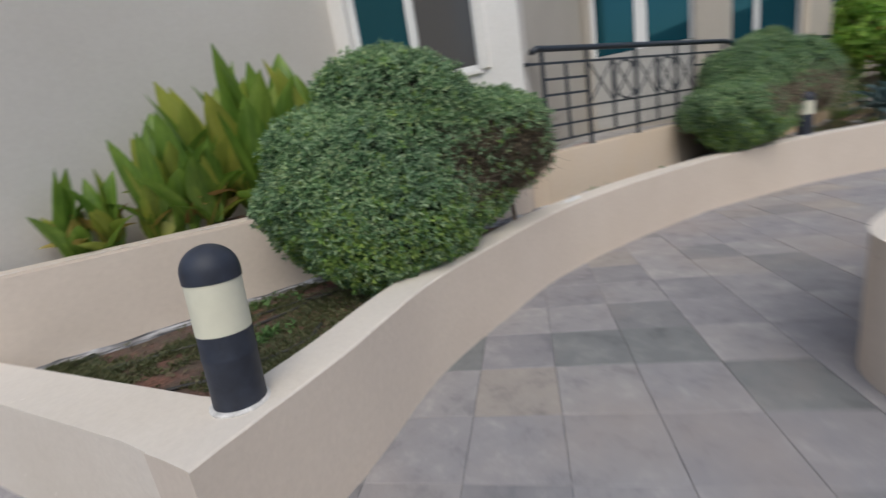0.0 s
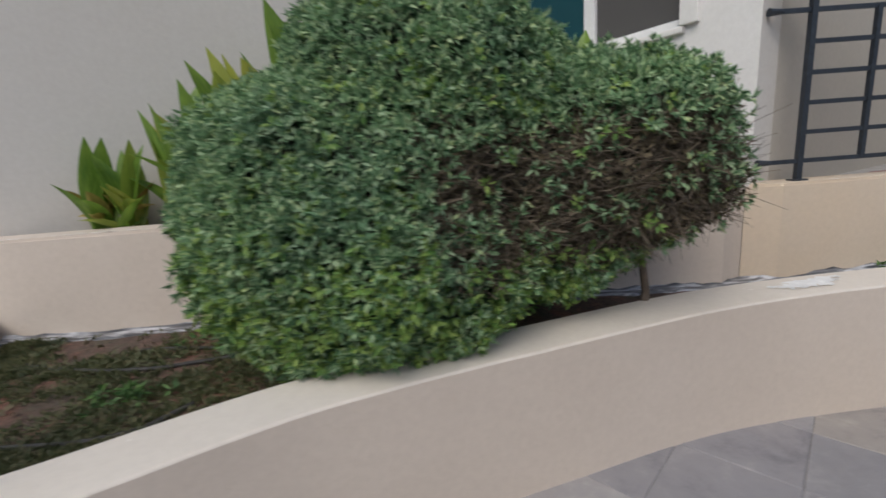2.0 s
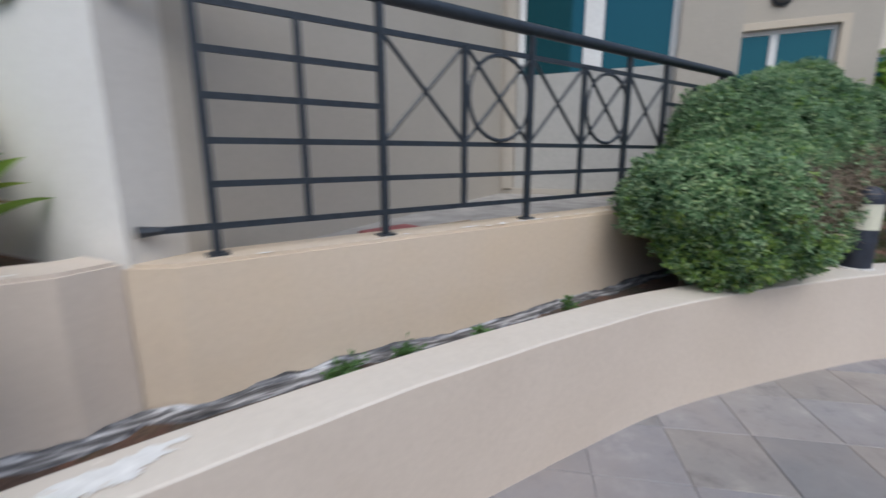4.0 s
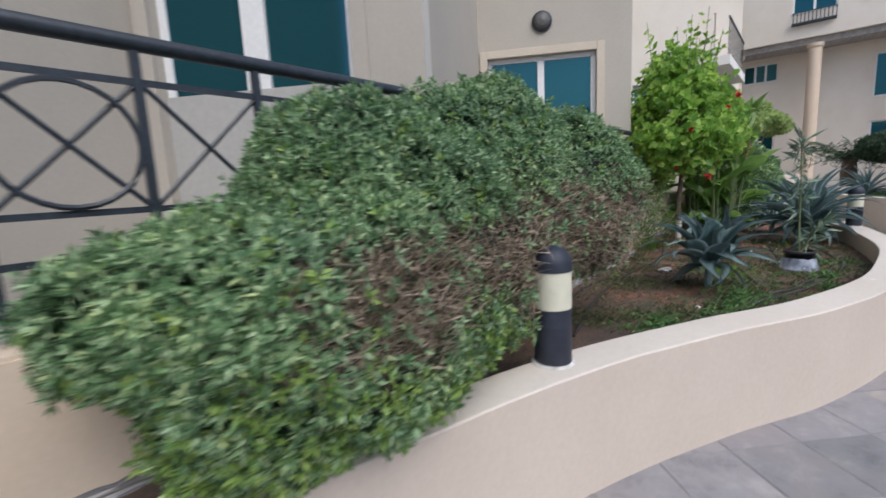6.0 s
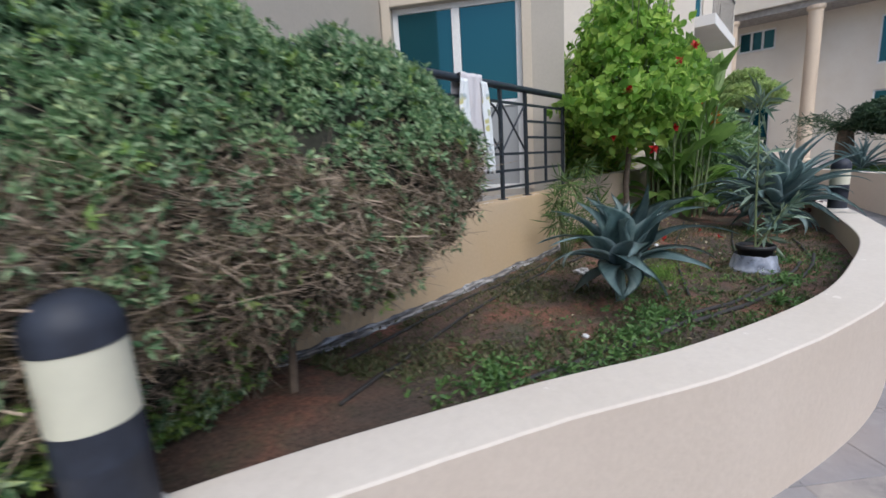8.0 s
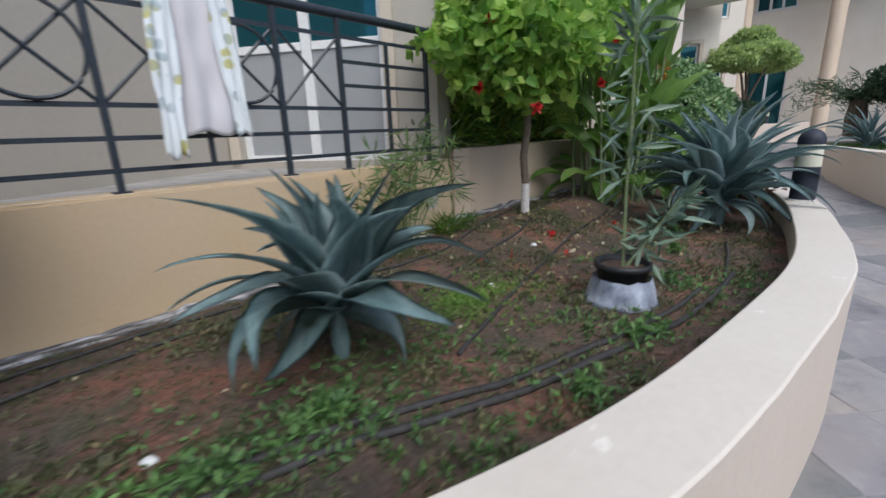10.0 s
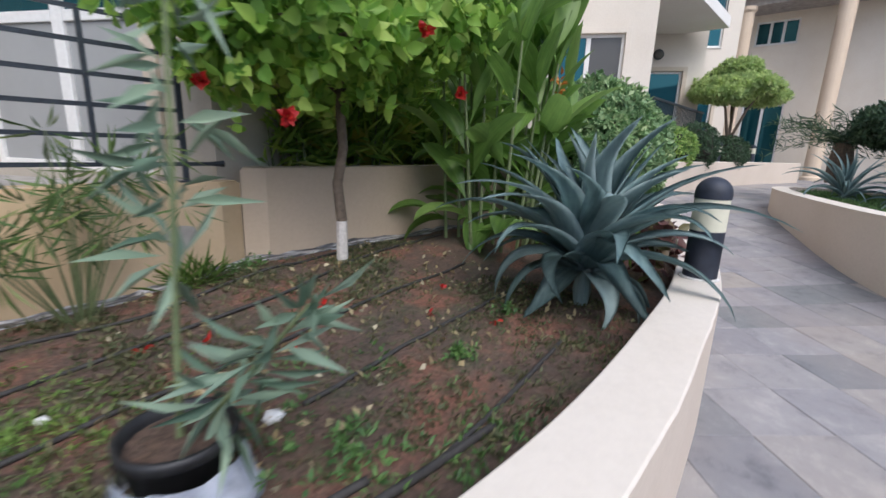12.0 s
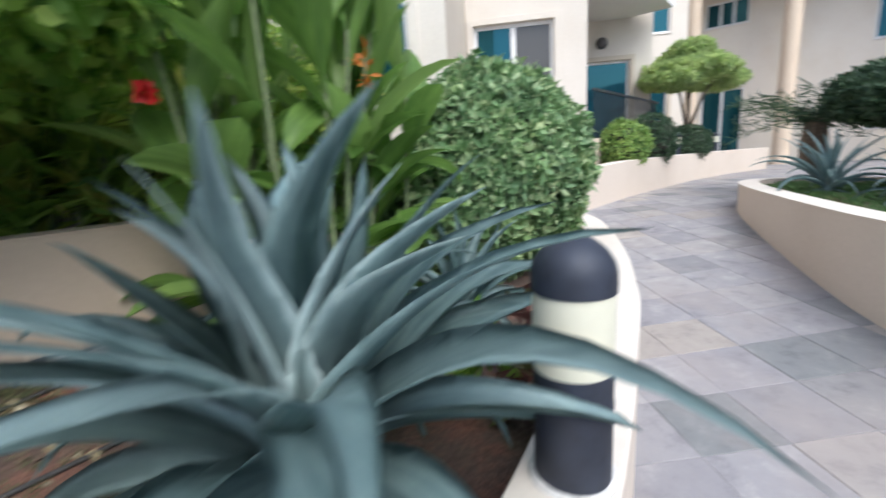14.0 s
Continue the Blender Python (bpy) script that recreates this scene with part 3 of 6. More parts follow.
def tooth(k, plain_mat, win_mat, opening, panes, glass, is_door=False, dz=0.0, label="", split=None, flush=False):
    c0, c1 = CORNERS[k - 1], CORNERS[k]
    inner = (c1[0] + INNER[0], c1[1] + INNER[1])
    dv = (Vector(inner) - Vector(c0)).normalized() * 0.197
    wall_with_openings("wall_plain_%d" % k, (c0[0] + dv.x, c0[1] + dv.y), inner, -0.2, 9.4, [], plain_mat, 0.2, "tall plain plastered wall of the saw-tooth facade")
    m4, L = wall_frame(inner, c1)
    a, b, za, zb = opening
    up = (a, b, za + 3.3 + dz, zb + 3.3 + dz)
    wall_with_openings("wall_window_%d" % k, inner, c1, -0.2, 9.4, [(a, b, za + dz, zb + dz), up], win_mat, 0.2, "pale plastered window wall of the saw-tooth facade", PLAIN_NEXT.get(k, PLASTER))
    window(inner, c1, a, b, za + dz, zb + dz, label, panes, glass=glass, split=split, flush=flush)
    window(inner, c1, *up, "white-framed upper floor window with teal glass", panes, glass=glass)
    # raised band round the opening
    bm = bmesh.new()
    for x0, x1, q0, q1 in ((a - 0.1, a, za, zb + 0.1), (b, b + 0.1, za, zb + 0.1), (a, b, zb, zb + 0.1)):
        add_box(bm, x0, x1, -0.03, -0.002, q0 + dz, q1 + dz, m4, bevel=0.006)
    structure(part("trim_opening_%d" % k, bm, BUFF if is_door else win_mat), "raised plaster band round a window opening", "trim")


bm = bmesh.new()
add_box(bm, -4.46, -4.26, 0.32, 3.0, -0.2, 9.4)
structure(part("wall_gable", bm, PLASTER), "plain plastered gable wall at the end of the building", "wall")
tooth(2, PLASTER, WHITEWALL, (0.20, 1.58, 1.95, 3.25), 2, [GLASS, GREYGLASS], label="white-framed window with one teal and one grey pane")
tooth(3, TERRACE_SHADED, TERRACE_SHADED, (0.14, 1.53, 1.10, 3.25), 2, [GLASS], label="white-framed terrace door with teal panes over pale panels", split=2.19, flush=True)
tooth(4, TERRACE_SHADED, TERRACE_SHADED, (0.12, 1.54, 1.10, 3.15), 2, [GLASS], True, label="white-framed terrace door with teal panes over grey panels", split=2.06)
tooth(5, PLASTER, CREAMWALL, (0.84, 1.62, 1.95, 3.30), 1, [GLASS], label="white-framed window half hidden by leaves")
tooth(6, BUFF, CREAMWALL, (0.12, 1.45, 1.85, 3.2), 2, [GLASS, GREYGLASS], dz=0.35, label="recessed white-framed window with a grey blind")
tooth(7, BUFF, CREAMWALL, (0.45, 1.5, 1.1, 3.1), 1, [GLASS], True, dz=0.35, label="dark glazed terrace door in a white frame")
tooth(8, BUFF, CREAMWALL, (0.45, 1.5, 1.1, 3.1), 1, [GLASS], True, dz=0.35, label="narrow dark glazed door in a white frame")

# terrace floors
for nm, k in (("terrace_floor_1", 3), ("terrace_floor_2", 4)):
    c0, c1 = CORNERS[k - 1], CORNERS[k]
    bm = bmesh.new()
    pts = [(c0[0] + 0.05, 0.13), (c1[0] - 0.05, 0.13), (c1[0] + INNER[0], c1[1] + INNER[1])]
    vs = [bm.verts.new((*p, 1.045)) for p in pts] + [bm.verts.new((*p, 0.4)) for p in pts]
    bm.faces.new(vs[:3])
    for i in range(3):
        bm.faces.new((vs[i], vs[3 + i], vs[3 + (i + 1) % 3], vs[(i + 1) % 3]))
    bmesh.ops.recalc_face_normals(bm, faces=bm.faces)
    structure(part(nm, bm, CONCRETE), "grey concrete terrace floor", "floor")

# slabs and balconies over the far bays
for k in (7,):
    c0, c1 = CORNERS[k - 1], CORNERS[k]
    bm = bmesh.new()
    add_box(bm, c0[0] + 0.3, c1[0] - 0.25, 0.0, 1.9, 4.35, 4.6, None, 0.01)
    structure(part("balcony_slab_%d" % k, bm, WHITEWALL), "cream concrete balcony slab over a terrace", "balcony")
    rail = empty("balcony_railing", (c0[0] + 0.3, 0.05, 4.6), "dark metal balcony railing on a concrete slab", "railing", "balcony railings")
    for i in range(16):
        part("baluster", box_bm(i * 0.22, i * 0.22 + 0.015, 0, 0.015, 0, 0.95), IRON, rail)
    part("handrail", box_bm(0, 3.5, -0.01, 0.03, 0.95, 0.99), IRON, rail)
# roof over everything
bm = bmesh.new()
add_box(bm, -4.3, 30, 1.5, 12, 9.4, 9.7)
structure(part("roof", bm, CONCRETE), "flat concrete roof of the apartment building", "roof")
bm = bmesh.new()
add_box(bm, -4.27, 30, 3.0, 3.2, -0.2, 9.4)
structure(part("wall_back", bm, PLASTER), "plain inner wall of the apartment building", "wall")

# ---- far wing across the end of the court, with tall columns ----
WX = 27.0
WING = ((WX + 1.6, 8.0), (WX + 1.6, -16.0))
WING_UP = ((WX, 8.0), (WX, -16.0))


def bay(top, bottom):
    """A stretch of the wing's wall between two y values, as lengths along it."""
    return 8.0 - top, 8.0 - bottom


low_bays = [(bay(4.9, 3.7), 1.6, 3.3), (bay(0.9, -0.45), 0.75, 3.35), (bay(-3.75, -4.95), 1.6, 3.3), (bay(-8.0, -9.2), 1.6, 3.3)]
mid_bays = [(bay(4.9, 3.7), 4.6, 6.1), (bay(0.9, -0.45), 5.55, 6.4), (bay(-3.75, -4.95), 4.3, 6.1), (bay(-8.0, -9.2), 4.3, 6.1)]
ops = [(a, b, z0, z1) for (a, b), z0, z1 in low_bays + mid_bays]
wall_with_openings("wall_wing_lower", *WING, 0, 6.9, ops, WINGWALL, 0.2, "recessed off-white wall behind the tall columns")
for (a, b), z0, z1 in low_bays:
    window(*WING, a, b, z0, z1, "dark glazed ground floor opening in a white frame", 2)
for (a, b), z0, z1 in mid_bays:
    window(*WING, a, b, z0, z1, "white-framed first floor window with dark panes", 3 if z1 - z0 < 1.2 else 2)
up_bays = [bay(3.3, 1.9), bay(-0.9, -2.35), bay(-3.12, -4.35), bay(-6.6, -8.0)]
wall_with_openings("wall_wing_upper", *WING_UP, 6.9, 12.0, [(a, b, 7.95, 9.1) for a, b in up_bays], WINGWALL, 0.2, "off-white upper wall resting on the columns")
for k, (a, b) in enumerate(up_bays):
    window(*WING_UP, a, b, 7.95, 9.1, "white-framed upper window with teal panes", 2)
    if k == 1:
        box = empty("window_box", (WX - 0.2, 8.0 - b, 7.45), "dark planter box under an upper window", "planter box")
        part("trough", box_bm(0, 0.196, 0, b - a, 0, 0.08, bevel=0.01), IRON, box)
        for i in range(12):
            part("slat", box_bm(0.0, 0.015, i * (b - a) / 11.5, i * (b - a) / 11.5 + 0.03, 0.08, 0.45), IRON, box)
        part("rim", box_bm(-0.005, 0.03, 0, b - a, 0.45, 0.49, bevel=0.006), IRON, box)
bm = bmesh.new()
add_box(bm, WX, WX + 6, -16, 8, 12.0, 12.3)
add_box(bm, WX + 0.2, WX + 1.6, -16, 8, 6.65, 6.9)
structure(part("roof_wing", bm, CONCRETE), "flat roof and soffit of the far wing", "roof")
for y in (6.55, 3.8, 1.05, -1.75, -4.9, -8.0, -11.0, -14.0):
    bm = lathe([(0.30, 0), (0.30, 0.25), (0.24, 0.3), (0.24, 6.0), (0.30, 6.08), (0.30, 6.2)], 20)
    o = part("column", bm, COLUMN, None, smooth=False)
    o.matrix_basis = pose(WX + 0.3, y, 0.45)
    structure(o, "tall round buff-painted column carrying the upper floors", "column")

# unseen walls, added to close the court and give the panes something to reflect
for nm, a in (("wall_unseen_south", (-30, 40, -17.0, -16.6)), ("wall_unseen_west", (-30.4, -30, -17, 30))):
    bm = bmesh.new()
    add_box(bm, a[0], a[1], a[2], a[3], -0.2, 6.5)
    structure(part(nm, bm, WHITEWALL), "unseen plain pale wall added to close the court for reflections", "wall")

# ---- leaf and blade makers ----
def leaf_cloud(name, pos, nrm, m, per=6, length=0.03, width=0.012, spread=0.9, seed=1, parent=None, label="", extra=None):
    """Many small folded leaves in rosettes round points, pointing out along normals; one joined mesh."""
    rng = np.random.default_rng(seed)
    pos, nrm = np.asarray(pos, float), np.asarray(nrm, float)
    n = len(pos)
    P = np.repeat(pos, per, 0)
    N = np.repeat(nrm, per, 0)
    d = 0.55 * N + spread * rng.normal(size=(n * per, 3))
    d /= np.linalg.norm(d, axis=1, keepdims=True) + 1e-9
    side = np.cross(d, N + 0.35 * rng.normal(size=(n * per, 3)))
    side /= np.linalg.norm(side, axis=1, keepdims=True) + 1e-9
    up = np.cross(d, side)
    up *= np.sign(np.sum(up * N, axis=1, keepdims=True) + 1e-9)
    L = length * rng.uniform(0.65, 1.25, (n * per, 1))
    W = width * rng.uniform(0.7, 1.2, (n * per, 1))
    base = P + d * L * 0.15
    tip = P + d * L * 1.1 - up * L * 0.12
    mid_ = P + d * L * 0.6
    lf = mid_ + side * W * 0.5 + up * W * 0.22
    rt = mid_ - side * W * 0.5 + up * W * 0.22
    if width / length > 0.6:
        # broad leaf: rounded outline of eight points about the midrib
        cuts = ((0.12, 0.05), (0.30, 0.40), (0.58, 0.50), (0.85, 0.27))
        lefts = [P + d * L * a + side * W * w_ + up * W * w_ * 0.35 - up * L * 0.12 * a * a for a, w_ in cuts]
        rights = [P + d * L * a - side * W * w_ + up * W * w_ * 0.35 - up * L * 0.12 * a * a for a, w_ in cuts]
        V = np.stack(lefts + rights + [P + d * L * 1.1 - up * L * 0.14, P + d * L * 0.5 - up * L * 0.02], 1).reshape(-1, 3)
        k = np.arange(n * per) * 10
        loop = (0, 4, 5, 6, 7, 8, 3, 2, 1)
        T = np.stack([k + q for a_, b_ in zip(loop, loop[1:] + loop[:1]) for q in (9, a_, b_)], 1).reshape(-1)
    else:
        V = np.stack((base, rt, tip, lf), 1).reshape(-1, 3)
        k = np.arange(n * per) * 4
        T = np.stack((k, k + 1, k + 2, k, k + 2, k + 3), 1).reshape(-1)
    me = bpy.data.meshes.new(name)
    me.vertices.add(len(V))
    me.vertices.foreach_set("co", V.ravel())
    me.loops.add(len(T))
    me.loops.foreach_set("vertex_index", T)
    me.polygons.add(len(T) // 3)
    me.polygons.foreach_set("loop_start", np.arange(0, len(T), 3))
    me.polygons.foreach_set("loop_total", np.full(len(T) // 3, 3))
    me.update(calc_edges=True)
    me.validate()
    me.materials.append(m)
    ob = new(name, me)
    ob.parent = parent
    if label:
        ob["label"] = label
    return ob


def lobes_surface(lobes, density, seed, rough=0.10, freq=3.0, zmin=None):
    """Points and outward directions on the uneven skin of a union of ellipsoids."""
    rng = np.random.default_rng(seed)
    pts, nrs = [], []
    C = np.array([l[0] for l in lobes], float)
    R = np.array([l[1] for l in lobes], float)
    for i in range(len(lobes)):
        a, b, c = R[i]
        area = 4 * math.pi * (((a * b) ** 1.6 + (a * c) ** 1.6 + (b * c) ** 1.6) / 3) ** (1 / 1.6)
        n = int(area * density)
        d = rng.normal(size=(n, 3))
        d /= np.linalg.norm(d, axis=1, keepdims=True)
        for u in d:
            p = C[i] + u * R[i]
            w = 1 + rough * noise.noise(Vector(p * freq)) + rough * 0.6 * noise.noise(Vector(p * freq * 2.7))
            p = C[i] + u * R[i] * w
            if zmin is not None and p[2] < zmin:
                continue
            q = np.sum(((p - C) / R) ** 2, axis=1)
            q[i] = 9
            if q.min() < 0.80:
                continue
            g = u / R[i]
            pts.append(p)
            nrs.append(g / np.linalg.norm(g))
    return np.array(pts), np.array(nrs)


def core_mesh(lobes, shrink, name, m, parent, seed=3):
    """The solid core that closes a shrub, coloured dark for the shade inside."""
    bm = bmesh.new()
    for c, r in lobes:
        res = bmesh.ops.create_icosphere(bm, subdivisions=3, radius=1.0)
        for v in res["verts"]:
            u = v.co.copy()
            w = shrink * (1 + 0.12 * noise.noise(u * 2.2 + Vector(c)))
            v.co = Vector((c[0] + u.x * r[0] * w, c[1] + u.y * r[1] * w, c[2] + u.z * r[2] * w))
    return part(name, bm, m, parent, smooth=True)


def twig_mesh(name, starts, dirs, length, radius, m, parent, seed, label=""):
    """Thin bent dry twigs as slim three-sided rods."""
    rng = np.random.default_rng(seed)
    V, F = [], []
    for p, d in zip(starts, dirs):
        d = np.array(d) + rng.normal(size=3) * 0.55
        d /= np.linalg.norm(d)
        L = length * rng.uniform(0.5, 1.4)
        r = radius * rng.uniform(0.6, 1.4)
        bend = rng.normal(size=3) * 0.3
        p0 = np.array(p) - d * L * 0.5
        k = len(V)
        a = np.cross(d, [0.3, 0.5, 0.8])
        a /= np.linalg.norm(a)
        b = np.cross(d, a)
        for j in range(3):
            c = p0 + d * L * j / 2 + bend * L * (j / 2) ** 2 * 0.6
            rr = r * (1 - 0.35 * j)
            for t in range(3):
                V.append(c + rr * (a * math.cos(2.094 * t) + b * math.sin(2.094 * t)))
        for j in range(2):
            for t in range(3):
                F.append((k + 3 * j + t, k + 3 * j + (t + 1) % 3, k + 3 * j + 3 + (t + 1) % 3, k + 3 * j + 3 + t))
    me = bpy.data.meshes.new(name)
    me.from_pydata([tuple(v) for v in V], [], F)
    me.materials.append(m)
    ob = new(name, me)
    ob.parent = parent
    if label:
        ob["label"] = label
    return ob


def blade_mesh(name, length, width, m, rise=1.0, droop=0.6, fold=0.3, segs=9, thick=0.0, shape="agave", twist=0.0, sway=0.0):
    """One large leaf along local x: starts steeply, bends over, folded along its midrib."""
    bm = bmesh.new()
    rows = []
    x = z = 0.0
    ang = rise
    step = length / segs
    for i in range(segs + 1):
        t = i / segs
        if shape == "agave":
            w = width * (0.72 + 0.5 * math.sin(math.pi * min(1, t * 1.15))) * max(0.0, 1 - t) ** 0.45 * (1 if t < 1 else 0)
            w = max(w, 0.0015)
        elif shape == "lily":
            w = max(0.002, width * max(0.0, math.sin(math.pi * (0.06 + 0.94 * t) ** 0.8)) ** 0.8)
        else:
            w = max(0.002, width * max(0.0, math.sin(math.pi * max(0.02, (t - 0.18) / 0.82))) ** 0.75) if t > 0.18 else 0.008
        f = fold * w * (1 - 0.5 * t)
        tw = twist * t
        nx_, nz_ = -math.sin(ang), math.cos(ang)
        row = []
        for s, k in ((-1, 1), (-0.5, 0.3), (0, 0), (0.5, 0.3), (1, 1)):
            off = f * k * 1.6 + s * w * 0.5 * math.sin(tw)
            row.append(bm.verts.new((x + nx_ * off, s * w * 0.5 * math.cos(tw) + sway * length * (t * t + 0.12 * math.sin(7 * t)), z + nz_ * off)))
        rows.append(row)
        x += math.cos(ang) * step
        z += math.sin(ang) * step
        ang -= droop * (0.35 + 1.3 * t) / segs
    for a, b in zip(rows, rows[1:]):
        for k in range(4):
            bm.faces.new((a[k], b[k], b[k + 1], a[k + 1]))
    if thick:
        g = bmesh.ops.solidify(bm, geom=bm.faces[:], thickness=thick)
    return mesh_of(name, bm, m, True)


# ---- railing ----
def railing(first, panels, last, ends):
    """A terrace railing: a ladder panel at each end, crosses and ringed crosses between. first and last: the ladders' posts."""
    rail = empty("railing", (first[0], 0, RAILZ), "dark iron railing with crosses and rings on the terrace wall", "railing", "terrace railings")
    X0, Z0 = -first[0], -RAILZ
    rows = [1.195 + 0.1425 * i for i in range(6)]
    top = 2.035
    w = 0.4233
    t = 0.011
    mids = [first[-1] + w * i for i in range(1, panels)]
    full = {first[0], first[-1], last[0], last[-1]} | set(mids[1::2])
    for x in sorted({*first, *mids, *last}):
        is_full = x in full
        z0 = RAILZ if is_full else rows[0]
        hw = t * 1.25 if is_full else t
        z1 = top - 0.02 if is_full else rows[5]
        po = part("post", box_bm(x + X0 - hw, x + X0 + hw, -hw, hw, z0 + Z0, z1 + Z0), IRON, rail)
        if is_full:
            part("base_plate", box_bm(x + X0 - 0.035, x + X0 + 0.035, -0.03, 0.03, 0.0, 0.008), IRON, po)
    a, b = first[0] + X0, last[-1] + X0
    ea, eb = ends
    for k in (0, 1, 2, 5):
        e, g = (ea, eb) if k in (0, 5) else (0.0, 0.0)
        part("bar", box_bm(a - e, b + g, -0.006, 0.006, rows[k] - t + Z0, rows[k] + t + Z0), IRON, rail)
    for k in (3, 4):
        for p in (first, last):
            part("short_bar", box_bm(p[0] + X0, p[-1] + X0, -0.006, 0.006, rows[k] - t + Z0, rows[k] + t + Z0), IRON, rail)
    hz = top + Z0
    hr = tube([(a - ea, -0.03, hz - 0.03), (a - ea * 0.4, -0.01, hz), (a + 0.1, 0, hz), ((a + b) / 2, 0, hz), (b - 0.08, 0, hz), (b + eb * 0.5, -0.01, hz - 0.005), (b + eb, -0.03, hz - 0.05)], 0.029, 0.029, 12)
    part("handrail", hr, IRON, rail, "thick round handrail", True)
    for x, d in ((a - ea - 0.03, -1), (b + eb + 0.03, 1)):
        for k in (0, 5):
            z = rows[k] + Z0
            part("wall_bracket", tube([(x + d * 0.03, 0.0, z), (x, 0, z), (x - d * 0.04, 0, z)], 0.02, 0.012, 8), IRON, rail)
    zc0, zc1 = rows[2] + Z0, rows[5] + Z0
    for i in range(panels):
        x = first[-1] + X0 + w * i
        for s in (0, 1):
            p, q = (x, zc0 if s else zc1), (x + w, zc1 if s else zc0)
            y = 0.005 if s else -0.005
            part("cross_bar", tube([(p[0], y, p[1]), (q[0], y, q[1])], 0.0095, 0.0095, 5), IRON, rail)
        if i % 2:
            cx, cz, r = x + w / 2, (zc0 + zc1) / 2, 0.195
            pts = [(cx + r * math.cos(2 * math.pi * k / 28), -0.012, cz + r * math.sin(2 * math.pi * k / 28)) for k in range(29)]
            part("ring", tube(pts, 0.010, 0.010, 5), IRON, rail)
    return rail


railing((0.0, 0.325, 0.65), 5, (0.65 + 5 * 0.4233, 3.16, 3.55), (0.16, 0.17))
railing((4.233, 4.558, 4.883), 5, (4.883 + 5 * 0.4233, 7.39, 7.78), (0.16, 0.15))


# ---- bollards ----
def bollard(loc, label, lean=0.0):
    b = empty("bollard_light", loc, label, "bollard light", "bollards on planter walls")
    b.matrix_basis = pose(*loc, 0, lean, 0)
    part("mortar_base", lathe([(0.092, -0.004), (0.094, 0.006), (0.084, 0.012)], 24), MORTAR, b, "chipped white mortar ring")
    part("body", lathe([(0.080, 0.010), (0.080, 0.0115), (0.080, 0.165), (0.0815, 0.17), (0.0815, 0.182), (0.080, 0.187), (0.080, 0.2505), (0.080, 0.252)], 32), BOLLARD, b, "dark navy cylindrical body", True)
    part("diffuser", lathe([(0.0805, 0.253), (0.0805, 0.2545), (0.0805, 0.4105), (0.0805, 0.412)], 32), LAMPBAND, b, "cream translucent lamp band", True)
    dome = [(0.083, 0.413), (0.083, 0.4145), (0.083, 0.440)] + [(0.083 * math.cos(a), 0.440 + 0.08 * math.sin(a)) for a in [0.15 * k for k in range(1, 10)]] + [(0.004, 0.5205)]
    part("cap", lathe(dome, 32), BOLLARD, b, "dark navy domed cap", True)
    return b


bollard((-3.235, -1.525, CAP_Z), "navy and cream bollard light on the planter wall corner", 3.3)
bollard((3.49, -0.955, CAP_Z), "navy and cream bollard light beside a dying hedge")
bollard((9.45, -2.27, CAP_Z), "navy and cream bollard light behind a large agave")


# ---- hedges ----
def hedge(name, lobes, label, dead, seed, density=2500, leaf=0.031, rough=0.13, freq=4.2, twigs=None):
    h = empty(name, (lobes[0][0][0], lobes[0][0][1], 0.56), label, "hedge")
    loc = [((Vector(c) - Vector(h.location)), r) for c, r in lobes]
    core_mesh([(tuple(c), r) for c, r in loc], 0.84, "shade_core", CORE, h)
    pts, nrs = lobes_surface([(tuple(c), r) for c, r in loc], density, seed, rough, freq, zmin=0.03)
    rng = np.random.default_rng(seed + 7)
    W = pts + np.array(h.location)
    dd = np.array([dead(p) for p in W])
    u = rng.uniform(size=len(pts))
    isdead = u < dd
    live = ~isdead
    young = live & (rng.uniform(size=len(pts)) < np.where(W[:, 2] < 1.02, 0.5, np.where(W[:, 2] < 1.18, 0.22, 0.05)))
    jit = rng.normal(size=pts.shape) * 0.016
    leaf_cloud("crown", (pts + jit)[live & ~young], nrs[live & ~young], HEDGE_LEAF, 9, leaf, leaf * 0.33, 0.5, seed, h)
    leaf_cloud("young_growth", (pts + jit)[young], nrs[young], HEDGE_YOUNG, 8, leaf, leaf * 0.42, 0.8, seed + 1, h, "yellow-green young shoots")
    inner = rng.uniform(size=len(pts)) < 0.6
    leaf_cloud("inner_leaves", (pts - nrs * 0.06 + jit)[inner & live], nrs[inner & live], INNER_LEAF_SHADED, 5, leaf, leaf * 0.45, 1.0, seed + 2, h)
    dz = isdead | (dd > 0.25) & (rng.uniform(size=len(pts)) < 0.5)
    if dz.any():
        leaf_cloud("dry_leaves", (pts + jit - nrs * 0.03)[dz], nrs[dz], DEAD_LEAF, 3, leaf * 0.8, leaf * 0.34, 1.1, seed + 3, h, "brown withered leaves")
        side = np.cross(nrs[dz], [0, 0, 1]) * rng.choice([-1, 1], size=(dz.sum(), 1)) + nrs[dz] * 0.5
        twig_mesh("dead_growth", np.repeat((pts + jit - nrs * 0.05)[dz], 2, 0), np.repeat(side, 2, 0), 0.15, 0.0025, twigs or TWIG, h, seed + 4, "bare grey-brown twigs")
    # short stems to the soil
    for i in range(6):
        c, r = loc[i % len(loc)]
        x, y = c[0] + rng.uniform(-0.3, 0.3) * r[0], c[1] + rng.uniform(-0.1, 0.3) * r[1]
        part("stem", tube([(x, y, -0.02), (x + 0.03, y + 0.02, 0.2), (x - 0.02, y, 0.5)], 0.02, 0.012, 6), BARK, h)
    return h


